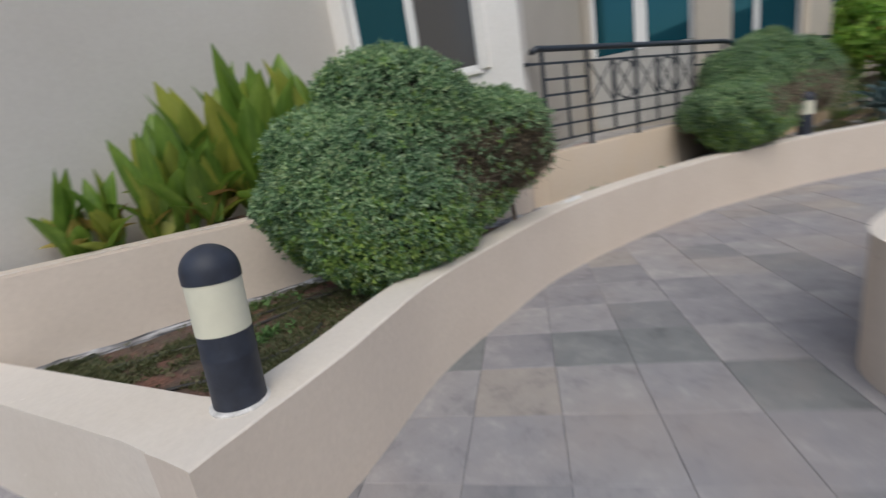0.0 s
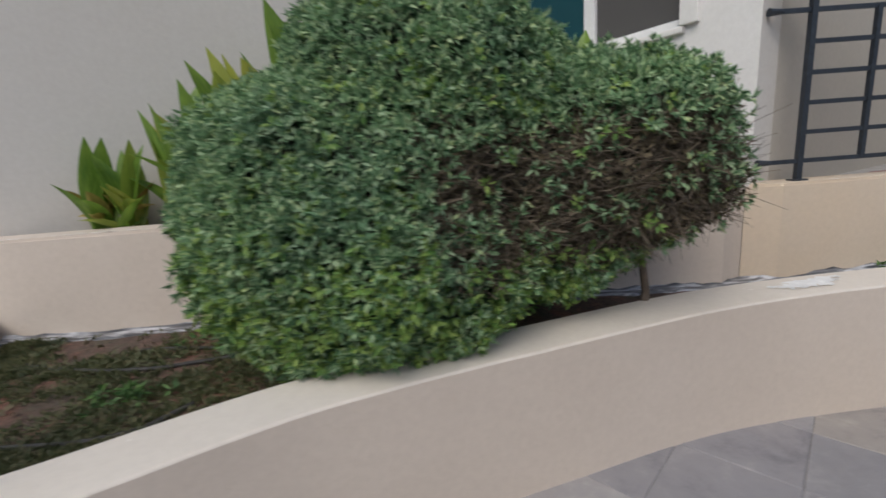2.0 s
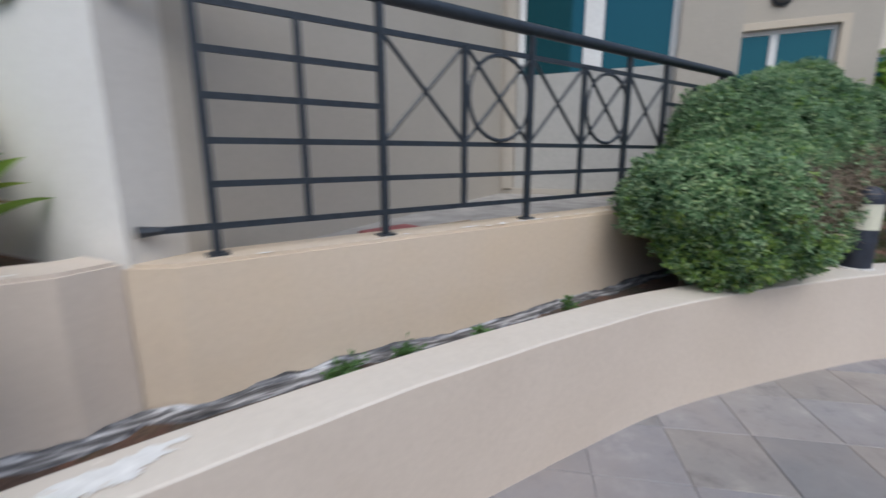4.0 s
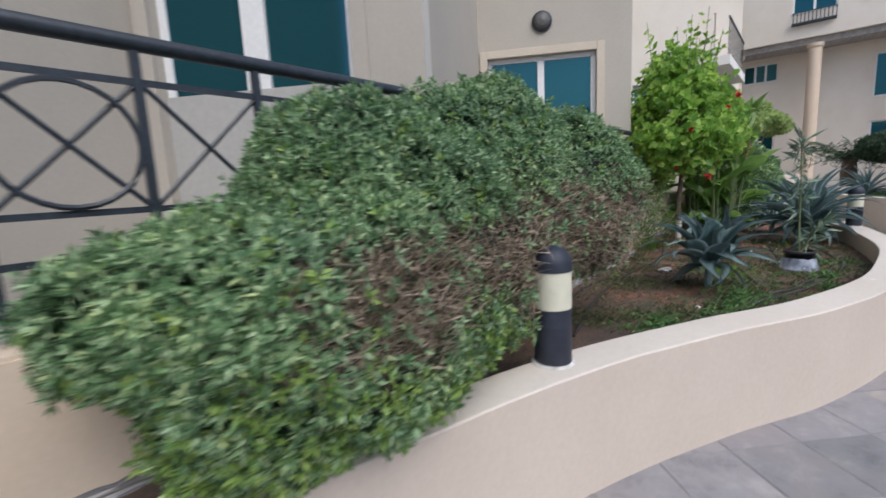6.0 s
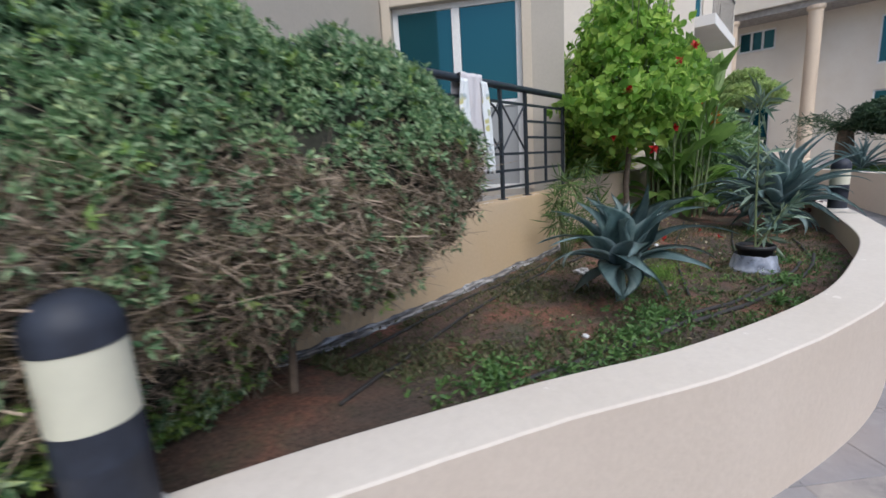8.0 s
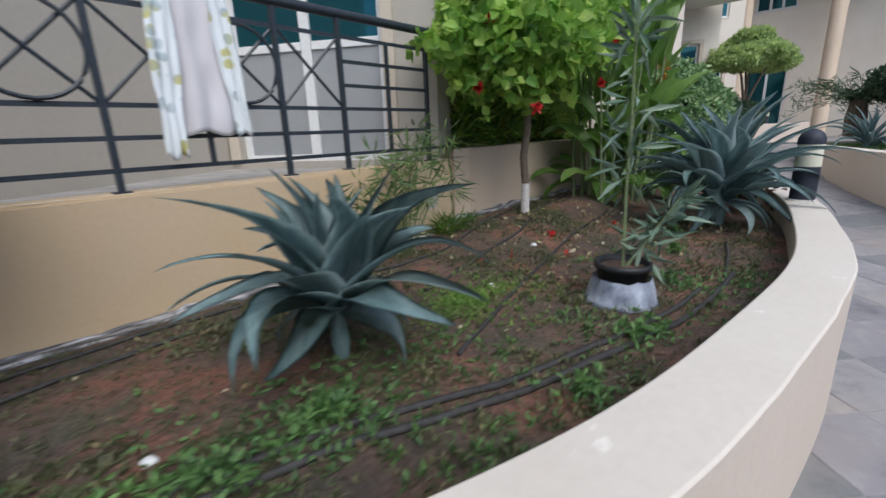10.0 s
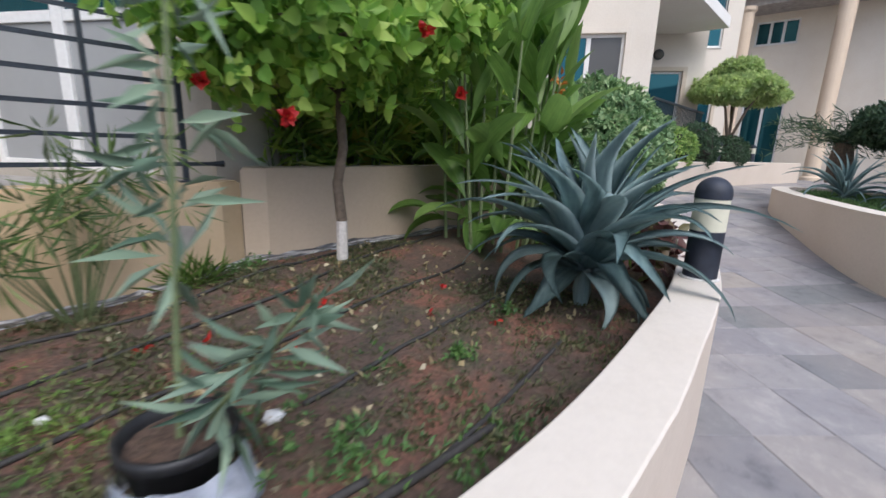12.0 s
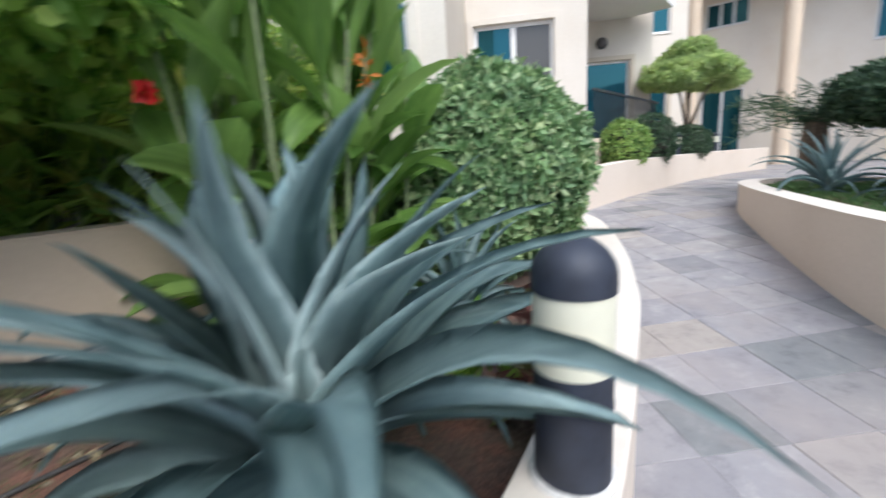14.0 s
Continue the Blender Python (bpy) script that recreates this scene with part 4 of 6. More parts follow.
def dead1(p):
    a = smooth01((p[0] + 2.08) / 0.42) * smooth01((-0.30 - p[1]) / 0.25)
    b = math.exp(-((p[2] - 1.20) / 0.24) ** 4)
    return min(0.9, 1.15 * a * b * (0.95 + 0.9 * noise.noise(Vector((p[0] * 4, p[1] * 4, p[2] * 4)))))


def dead2(p):
    a = smooth01((p[0] - 2.15) / 0.5) * smooth01((-0.25 - p[1]) / 0.25)
    f = smooth01((p[0] - 3.1) / 0.6)
    b = math.exp(-((p[2] - (1.22 - 0.10 * f)) / (0.15 + 0.22 * f)) ** 4)
    b = max(b, smooth01((p[0] - 3.85) / 0.3) * smooth01((1.3 - p[2]) / 0.15))
    return min(0.92, 1.4 * a * b * (0.92 + 0.75 * noise.noise(Vector((p[0] * 3.2, p[1] * 3.2, p[2] * 3.2)))))


hedge("hedge", [((-2.10, -0.52, 1.20), (0.70, 0.49, 0.54)), ((-1.22, -0.52, 1.30), (0.45, 0.42, 0.37)), ((-2.12, -0.66, 1.02), (0.56, 0.42, 0.40)), ((-1.90, -0.48, 1.53), (0.54, 0.40, 0.43)), ((-2.3, -0.5, 1.32), (0.42, 0.36, 0.38)), ((-1.52, -0.50, 1.22), (0.52, 0.40, 0.36)), ((-1.50, -0.52, 1.09), (0.38, 0.31, 0.29))],
      "dense rounded green hedge with a brown withered side", dead1, 11, twigs=TWIG_SHADED)
# the last, low lobe is added as a dark mass for the shade beneath
hedge("hedge", [((2.58, -0.50, 1.18), (0.62, 0.44, 0.31)), ((2.62, -0.60, 1.04), (0.58, 0.42, 0.32)), ((3.05, -0.42, 1.38), (0.56, 0.42, 0.40)), ((3.30, -0.58, 1.16), (0.58, 0.36, 0.36)), ((3.90, -0.38, 1.50), (0.64, 0.42, 0.48)), ((4.05, -0.52, 1.28), (0.62, 0.40, 0.40)), ((4.55, -0.56, 1.40), (0.60, 0.42, 0.44)), ((4.30, -0.62, 1.20), (0.56, 0.38, 0.30)), ((2.86, -0.40, 1.58), (0.28, 0.28, 0.26)), ((3.98, -0.3, 1.80), (0.42, 0.30, 0.26)), ((3.72, -0.36, 0.92), (0.52, 0.26, 0.34))],
      "sprawling green hedge half withered to brown twigs", dead2, 23, rough=0.24, freq=3.4)


# ---- clipped round hedge at the end of the bed ----
def clipped(name, lobes, label, m, seed, density=900, leaf=0.05, per=6):
    h = empty(name, (lobes[0][0][0], lobes[0][0][1], paving_z(lobes[0][0][0]) if lobes[0][0][0] > 13 else 0.5), label, "shrub")
    loc = [(tuple(Vector(c) - Vector(h.location)), r) for c, r in lobes]
    core_mesh(loc, 0.88, "shade_core", CORE, h)
    pts, nrs = lobes_surface(loc, density, seed, 0.11, 3.2, zmin=0.02)
    pts = pts + np.random.default_rng(seed).normal(size=pts.shape) * 0.022
    leaf_cloud("crown", pts, nrs, m, per, leaf, leaf * 0.5, 0.8, seed, h)
    part("stem", tube([(0, 0, -0.05), (0.02, 0, 0.3), (0, 0, loc[0][0][2])], 0.05, 0.03, 8), BARK, h)
    return h


clipped("round_shrub", [((11.5, -0.75, 1.26), (0.74, 0.62, 0.74)), ((11.15, -0.7, 1.1), (0.55, 0.5, 0.58))], "clipped rounded bright green shrub at the planter end", CLIPPED_LEAF, 31, 820, 0.075, 5)


# ---- agaves ----
AGAVE_LEAVES = []
for i, (rise, droop, L, wd) in enumerate([(1.45, 0.3, 0.82, 0.085), (1.28, 0.65, 0.92, 0.09), (1.1, 0.95, 1.05, 0.095), (0.95, 1.5, 1.1, 0.10), (0.78, 1.75, 1.1, 0.105), (0.62, 2.1, 1.05, 0.11), (0.52, 2.8, 1.0, 0.11), (-0.1, 1.6, 0.75, 0.12)]):
    AGAVE_LEAVES.append(blade_mesh("agave_leaf", L, wd, AGAVE, rise, droop, 0.35, 12, 0.012, "agave", 0.3 * (-1) ** i, 0.12 * (-1) ** (i // 2)))


def agave(loc, size, n, label, seed, wide=1.0, lift=0.0):
    a = empty("agave", loc, label, "agave", "agaves in the planter")
    rnd = random.Random(seed)
    part("heart", lathe([(0.05 * size, -0.03), (0.07 * size, 0.05), (0.04 * size, lift + 0.16 * size), (0.006, lift + 0.36 * size)], 10), AGAVE, a)
    g = 2.39996
    for i in range(n):
        t = i / n
        k = min(6, int(t * 7.0 + rnd.uniform(-0.5, 0.5))) if t < 0.86 else rnd.choice((6, 7, 7))
        k = max(0, k)
        s = size * (0.72 + 0.38 * math.sin(math.pi * min(1, 0.2 + t * 0.8))) * rnd.uniform(0.88, 1.1)
        yaw = math.degrees(g * i) + rnd.uniform(-12, 12)
        r = 0.05 * size * t + 0.012
        z = lift + (0.20 - 0.15 * t) * size
        m4 = pose(r * math.cos(radians(yaw)), r * math.sin(radians(yaw)), z, rnd.uniform(-14, 14), rnd.uniform(-6, 8), yaw) @ Matrix.Diagonal((s, s * wide * rnd.uniform(0.9, 1.15), s, 1))
        share("leaf", AGAVE_LEAVES[k], a, m4)
    return a


agave((6.03, -1.17, 0.55), 0.48, 36, "blue-green agave with arching broad leaves on bare soil", 5, 3.05, 0.14)
agave((9.10, -1.80, 0.56), 0.71, 66, "large blue-green agave spilling over the planter wall", 9, 2.05, 0.12)
agave((10.2, -1.4, 0.56), 0.52, 34, "smaller blue-green agave behind the bollard light", 15, 1.3, 0.05)


# ---- lilies in the raised bed ----
LILY_LEAVES = [blade_mesh("lily_leaf", L, w, LILY, r, d, 0.25, 8, 0.0, "lily", tw) for L, w, r, d, tw in ((0.62, 0.15, 1.42, 0.25, 0.3), (0.55, 0.14, 1.25, 0.5, -0.3), (0.5, 0.13, 1.05, 0.7, 0.2), (0.42, 0.12, 0.8, 0.9, -0.2), (0.68, 0.14, 1.5, 0.15, 0.5))]
LILY_DRYS = [blade_mesh("lily_leaf", L, w, LILY_DRY, r, d, 0.3, 8, 0.0, "lily", tw) for L, w, r, d, tw in ((0.42, 0.11, 1.2, 0.5, 0.6), (0.35, 0.09, 0.8, 1.2, -0.5))]


def lily(loc, h, n, label, seed, dry=0.15, blades=None, cat="lily plant", group="lilies along the plain wall"):
    a = empty("lily_plant", loc, label, cat, group)
    rnd = random.Random(seed)
    part("stalk", tube([(0, 0, -0.03), (0.005, 0, 0.12 * h), (0, 0.01, 0.3 * h)], 0.022, 0.012, 7), STEM, a)
    for i in range(int(n * 1.35)):
        yaw = 137.5 * i + rnd.uniform(-25, 25)
        d = rnd.random() < dry
        me = rnd.choice(LILY_DRYS) if d else rnd.choice(blades or LILY_LEAVES)
        s = h * rnd.uniform(0.75, 1.12)
        m4 = pose(rnd.uniform(-0.03, 0.03), rnd.uniform(-0.03, 0.03), rnd.uniform(0.0, 0.16) * h, rnd.uniform(-18, 18), 0, yaw) @ Matrix.Diagonal((s, s * 1.4, s, 1))
        share("leaf", me, a, m4, "yellowed drying leaf" if d else "")
    return a


for i, (x, y, h, n, dry) in enumerate([(-3.70, 0.24, 0.72, 13, 0.4), (-3.54, 0.22, 0.66, 12, 0.3), (-3.30, 0.26, 0.78, 13, 0.15), (-3.14, 0.28, 1.05, 12, 0.15), (-2.98, 0.24, 0.85, 13, 0.4), (-2.9, 0.42, 1.15, 12, 0.15), (-2.66, 0.42, 1.45, 13, 0.06), (-2.45, 0.5, 1.45, 13, 0.05), (-2.25, 0.5, 1.5, 12, 0.15), (-1.95, 0.6, 1.5, 12, 0.05), (-1.6, 0.6, 1.4, 12, 0.1), (-1.2, 0.5, 1.25, 12, 0.2), (-0.95, 0.38, 1.3, 15, 0.4), (-0.74, 0.30, 0.95, 13, 0.2)]):
    lily((x, y, 1.05), h, n, "broad-leaved lily plant with yellowing leaves in a raised bed" if dry > 0.2 else "tall green broad-leaved lily plant in a raised bed", 40 + i, dry)


# ---- canna clump and lush planting by the far back wall ----
CANNA_LEAVES = [blade_mesh("canna_leaf", L, w, CANNA, r, d, 0.22, 9, 0.0, "canna", tw) for L, w, r, d, tw in ((0.62, 0.165, 1.25, 0.55, 0.3), (0.58, 0.17, 1.05, 0.8, -0.3), (0.55, 0.16, 0.85, 1.1, 0.3), (0.5, 0.15, 0.5, 1.5, -0.2), (0.66, 0.15, 1.4, 0.35, 0.4), (0.46, 0.15, 0.15, 1.7, 0.2))]


def canna(loc, h, n, label, seed, spread=0.3, flower=False):
    """A clump of upright stalks, each with alternate broad leaves that droop low down and stand up towards the top."""
    a = empty("canna_plant", loc, label, "canna plant", "cannas by the back wall")
    rnd = random.Random(seed)
    for i in range(max(2, n // 5)):
        r = spread * math.sqrt(rnd.random())
        q = rnd.uniform(0, 6.28)
        x, y = r * math.cos(q), r * math.sin(q)
        hh = h * rnd.uniform(0.75, 1.2)
        lx, ly = x + 0.35 * x + rnd.uniform(-0.06, 0.06), y + 0.35 * y + rnd.uniform(-0.06, 0.06)
        part("stalk", tube([(x, y, -0.05), ((x + lx) / 2, (y + ly) / 2, hh * 0.5), (lx, ly, hh)], 0.016, 0.008, 6), STEM, a)
        yaw = rnd.uniform(0, 360)
        for k in range(7):
            f = 0.12 + 0.86 * k / 6
            yaw += 170 + rnd.uniform(-35, 35)
            s = rnd.uniform(0.85, 1.18) * (0.8 + 0.2 * h)
            kind = rnd.choice((5, 3)) if k < 1 else rnd.choice((3, 2, 1)) if k < 4 else rnd.choice((1, 0, 4))
            m4 = pose(x + (lx - x) * f, y + (ly - y) * f, hh * f, rnd.uniform(-25, 25), rnd.uniform(-8, 8), yaw) @ Matrix.Diagonal((s, s, s, 1))
            share("leaf", CANNA_LEAVES[kind], a, m4)
    if flower:
        part("flower_stalk", tube([(0.1, -0.3, 0), (0.16, -0.38, 0.7), (0.2, -0.42, 1.3)], 0.012, 0.008, 6), STEM, a)
        leaf_cloud("flower", np.array([[0.2, -0.42, 1.16 + 0.03 * j] for j in range(6)]), np.array([[0, 0, 0.6]] * 6), ORANGE, 3, 0.075, 0.03, 0.5, 5, a, "orange flower bract")
    return a


canna((9.85, -0.62, 0.56), 1.55, 100, "tall canna clump with broad green leaves and an orange flower", 3, 0.42, True)
canna((10.4, -0.75, 0.55), 1.1, 15, "broad-leaved green canna clump in the bed", 13, 0.3)
for i, (x, y, h, n) in enumerate([(8.95, 0.42, 0.95, 16), (9.35, 0.45, 1.05, 18), (9.75, 0.55, 1.1, 18), (10.15, 0.5, 1.1, 16), (10.6, 0.5, 1.15, 16), (11.1, 0.5, 1.1, 14), (9.5, 0.9, 1.2, 14), (10.3, 1.0, 1.25, 14)]):
    lily((x, y, 1.05), h * 1.25, n + 4, "dense bright green strap-leaved plant against the wall", 70 + i, 0.06, None, "strap-leaved plant", "lush plants by the far wall")
for i, (x, y) in enumerate([(8.75, 0.6), (9.2, 0.75), (10.0, 0.85), (10.8, 0.9)]):
    canna((x, y, 1.05), 1.2, 15, "dark green canna clump in the raised bed", 90 + i, 0.25)


def reeds(loc, w, h, n, label, seed):
    a = empty("bamboo_palm", loc, label, "bamboo palm", "lush plants by the far wall")
    rng = np.random.default_rng(seed)
    P, N = [], []
    for i in range(n):
        x, y = rng.uniform(-w, w), rng.uniform(-0.16, 0.16)
        lx, ly, hh = x + rng.normal() * 0.12, y + rng.normal() * 0.08, h * rng.uniform(0.6, 1.05)
        part("cane", tube([(x, y, -0.04), ((x + lx) / 2, (y + ly) / 2, hh * 0.5), (lx, ly, hh)], 0.009, 0.004, 5), STEM, a)
        for k in range(9):
            f = 0.15 + 0.85 * k / 8
            q = rng.uniform(0, 6.28)
            P.append((x + (lx - x) * f, y + (ly - y) * f, hh * f))
            N.append((math.cos(q), math.sin(q), 0.5))
    leaf_cloud("leaves", np.array(P), np.array(N), REED, 5, 0.30, 0.032, 0.4, seed, a)
    return a


for i, (x, y, w, h) in enumerate([(8.7, 0.36, 0.3, 1.1), (9.25, 0.42, 0.35, 1.3), (9.85, 0.5, 0.35, 1.5), (10.45, 0.5, 0.35, 1.5), (11.05, 0.6, 0.35, 1.4), (9.6, 0.85, 0.3, 1.7)]):
    reeds((x, y, 1.05), w, h, 15, "dense thin-leaved bright green palm against the wall", 130 + i)


# ---- hibiscus tree ----
def hibiscus():
    t = empty("hibiscus_tree", (8.51, -0.44, 0.59), "small hibiscus tree with a whitewashed trunk and red flowers", "tree")
    trunk = [(0, 0, -0.03), (0.0, 0.0, 0.28), (-0.02, 0.01, 0.5), (0.02, 0.0, 0.72), (-0.01, -0.02, 0.95), (0.03, 0, 1.2), (0.05, 0.02, 1.5)]
    tr = part("trunk", tube(trunk, 0.034, 0.026, 9), BARK, t, "brown trunk", True)
    part("whitewash", tube([(0, 0, -0.02), (0.0, 0.0, 0.27)], 0.0365, 0.0350, 9), LIME, tr, "lime-washed lower trunk")
    rnd = random.Random(4)
    tips = []
    for i in range(16):
        q = rnd.uniform(0, 6.28)
        L = rnd.uniform(0.45, 0.8)
        z = rnd.uniform(0.8, 1.5)
        e = Vector((L * math.cos(q), L * 0.85 * math.sin(q), z + rnd.uniform(0.1, 0.6)))
        part("branch", tube([(0.01, 0, z), tuple(e * 0.5 + Vector((0, 0, z * 0.5 + 0.05))), tuple(e)], 0.014, 0.006, 6), BARK, t)
        tips.append(e)
    lobes = [((-0.15, -0.05, 1.38), (0.82, 0.62, 0.40)), ((0.35, 0.0, 1.55), (0.66, 0.55, 0.46)), ((-0.05, 0.05, 1.85), (0.65, 0.55, 0.5)), ((-0.45, -0.1, 1.2), (0.45, 0.4, 0.32)), ((0.1, 0.1, 2.2), (0.4, 0.4, 0.4)), ((0.48, -0.28, 1.60), (0.46, 0.40, 0.38))]
    pts, nrs = lobes_surface(lobes, 330, 6, 0.22, 2.0)
    rng = np.random.default_rng(8)
    keep = rng.uniform(size=len(pts)) < 0.56
    depth = rng.uniform(0, 0.3, size=(len(pts), 1))
    leaf_cloud("crown", (pts - nrs * depth + rng.normal(size=pts.shape) * 0.04)[keep], nrs[keep] * [1, 1, 0.4] + [0, 0, 0.15], HIBISCUS_LEAF, 4, 0.092, 0.072, 0.6, 9, t)
    # sparse upper shoots
    ups, upn = [], []
    for i in range(14):
        q = rnd.uniform(0, 6.28)
        x, y = 0.5 * math.cos(q), 0.45 * math.sin(q)
        h = rnd.uniform(2.4, 2.95)
        part("shoot", tube([(x * 0.4, y * 0.4, 1.7), (x * 0.8, y * 0.8, 2.2), (x, y, h)], 0.008, 0.003, 5), STEM, t)
        for k in range(9):
            f = k / 9
            ups.append((x * (0.6 + 0.4 * f) + rnd.uniform(-0.05, 0.05), y * (0.6 + 0.4 * f) + rnd.uniform(-0.05, 0.05), 2.0 + (h - 2.0) * f))
            upn.append((rnd.uniform(-1, 1), rnd.uniform(-1, 1), 0.3))
    leaf_cloud("upper_leaves", np.array(ups), np.array(upn), HIBISCUS_LEAF, 3, 0.07, 0.05, 0.7, 10, t)
    for i, (x, y, z) in enumerate([(0.05, -0.66, 1.30), (-0.55, -0.40, 0.86), (-0.35, -0.55, 1.66), (0.75, -0.3, 1.1), (-0.86, -0.25, 1.4), (-0.8, -0.1, 1.0), (0.05, -0.6, 1.85)]):
        f = leaf_cloud("flower", np.array([[x, y, z]] * 3), np.array([[-0.4, -0.8, 0.1], [-0.3, -0.7, 0.3], [-0.5, -0.8, -0.2]]), RED_PETAL, 5, 0.045, 0.042, 0.6, 20 + i, t, "open red flower")


hibiscus()


# ---- potted oleander ----
def potted():
    p = empty("potted_plant", (7.17, -1.76, 0.53), "slender oleander in a black nursery pot wrapped in clear plastic", "potted plant")
    p.scale = (0.9, 0.9, 0.95)
    pot = part("pot", lathe([(0.095, 0.0), (0.125, 0.165), (0.138, 0.168), (0.138, 0.195), (0.126, 0.197), (0.118, 0.17), (0.0, 0.165)][:6] + [(0.116, 0.165)], 28), POTBLACK, p, "black plastic pot", True)
    part("potting_soil", lathe([(0.115, 0.15), (0.116, 0.168), (0.02, 0.172)], 20), SOIL, pot)
    bm = bmesh.new()
    rings = []
    n = 36
    rnd = random.Random(2)
    for j, (r, z) in enumerate([(0.142, 0.125), (0.150, 0.10), (0.158, 0.06), (0.172, 0.02), (0.185, 0.003), (0.150, 0.0)]):
        rings.append([bm.verts.new(((r + 0.012 * noise.noise(Vector((math.cos(6.283 * i / n) * 3, math.sin(6.283 * i / n) * 3, j * 1.3)))) * math.cos(6.283 * i / n), (r + 0.014 * noise.noise(Vector((math.cos(6.283 * i / n) * 4, math.sin(6.283 * i / n) * 4, j)))) * math.sin(6.283 * i / n), z + 0.02 * noise.noise(Vector((i * 0.5, j, 0))) * (j < 3))) for i in range(n)])
    for a, b in zip(rings, rings[1:]):
        for i in range(n):
            bm.faces.new((a[i], a[(i + 1) % n], b[(i + 1) % n], b[i]))
    bmesh.ops.recalc_face_normals(bm, faces=bm.faces)
    part("plastic_wrap", bm, WRAP, pot, "crumpled clear plastic wrap", True)
    stems = [[(0, 0, 0.15), (0.03, 0.02, 0.5), (0.06, 0.03, 0.85), (0.09, 0.05, 1.28)], [(0.01, 0, 0.15), (0.13, -0.08, 0.30), (0.27, -0.17, 0.48)]]
    for k, st in enumerate(stems):
        part("stem", tube(st, 0.009, 0.005, 6), STEM, p)
        sp = spline([Vector(s) for s in st], 14)
        sp = sp[15:] if k == 0 else sp[8:]
        pts = np.array([tuple(v) for v in sp])
        rng = np.random.default_rng(3 + k)
        ang = rng.uniform(0, 6.28, len(pts))
        nr = np.stack((np.cos(ang), np.sin(ang), np.full(len(pts), 0.1)), 1)
        leaf_cloud("leaves", pts, nr, OLEANDER, 2 if k == 0 else 3, 0.17, 0.026, 0.45, 6 + k, p)
    # leafy top
    rng = np.random.default_rng(44)
    pts = np.array([(0.09, 0.05, 1.15 + 0.02 * i) for i in range(7)])
    leaf_cloud("top_leaves", pts, np.tile([0, 0, 0.8], (7, 1)), OLEANDER, 4, 0.17, 0.022, 0.5, 12, p)


potted()


# ---- papyrus by the railing wall ----
def papyrus(loc, n, label, seed):
    p = empty("papyrus", loc, label, "papyrus plant", "papyrus by the terrace wall")
    rnd = random.Random(seed)
    tips, nr = [], []
    for i in range(n):
        q = rnd.uniform(0, 6.28)
        L = rnd.uniform(0.12, 0.52)
        h = rnd.uniform(0.45, 0.95) - 0.35 * L
        e = Vector((L * math.cos(q), 0.5 * L * math.sin(q) - 0.1, h))
        part("stem", tube([(0.03 * math.cos(q), 0.03 * math.sin(q), -0.03), tuple(e * 0.55 + Vector((0, 0, 0.08))), tuple(e)], 0.004, 0.003, 5), STEM, p)
        tips.append(tuple(e))
    leaf_cloud("umbrella_leaves", np.array(tips), np.tile([0, 0, -0.12], (n, 1)), PAPYRUS_LEAF, 15, 0.17, 0.0095, 0.8, seed, p, "radiating thin bracts")
    return p


papyrus((7.2, -0.28, 0.50), 26, "thin green papyrus with drooping umbrella heads", 1)


rng = np.random.default_rng(17)
tx, ty = 7.72 + rng.normal(size=70) * 0.06, -0.24 + rng.normal(size=70) * 0.035
ob = leaf_cloud("grass_tuft", np.stack((tx, ty, np.array([soil_z(a, b) for a, b in zip(tx, ty)])), 1), np.tile([0, 0, 0.9], (70, 1)), BRIGHT_GRASS, 2, 0.19, 0.005, 0.5, 18)
tagged(ob, "yellow-green grass tuft at the foot of the ochre wall", "grass tuft", kind="stuff")


# ---- baby shirt hung over the railing ----
def cloth_sheet(name, m, parent, width, length, x0, y0, slant, seed, label="", over=False):
    """A hanging strip of cloth with vertical folds, doubled back over the handrail when over is set."""
    bm = bmesh.new()
    nu, nv = 22, 30
    rows = []
    if over:
        for y, z in ((0.05, -0.26), (0.045, -0.12), (0.036, -0.01), (0.02, 0.026)):
            rows.append([bm.verts.new((x0 + (i / nu - 0.5) * width(0.0), y, z)) for i in range(nu + 1)])
    for j in range(nv + 1):
        v = j / nv
        row = []
        for i in range(nu + 1):
            u = i / nu
            fold = math.sin(u * 15 + 1.7 * v + seed) * (0.25 + 0.75 * v)
            x = x0 + slant * v + (u - 0.5) * width(v) + 0.008 * noise.noise(Vector((u * 3, v * 5, seed)))
            y = y0 - 0.011 * fold - 0.012 * v + 0.016 * noise.noise(Vector((u * 4, v * 4, seed + 3)))
            z = (0.03 if over else -0.015) - v * (length + 0.014 * math.sin(u * 9 + seed))
            row.append(bm.verts.new((x, y, z)))
        rows.append(row)
    for a, b in zip(rows, rows[1:]):
        for i in range(nu):
            bm.faces.new((a[i], a[i + 1], b[i + 1], b[i]))
    bmesh.ops.recalc_face_normals(bm, faces=bm.faces)
    bmesh.ops.solidify(bm, geom=bm.faces[:], thickness=0.005)
    return part(name, bm, m, parent, label, True)


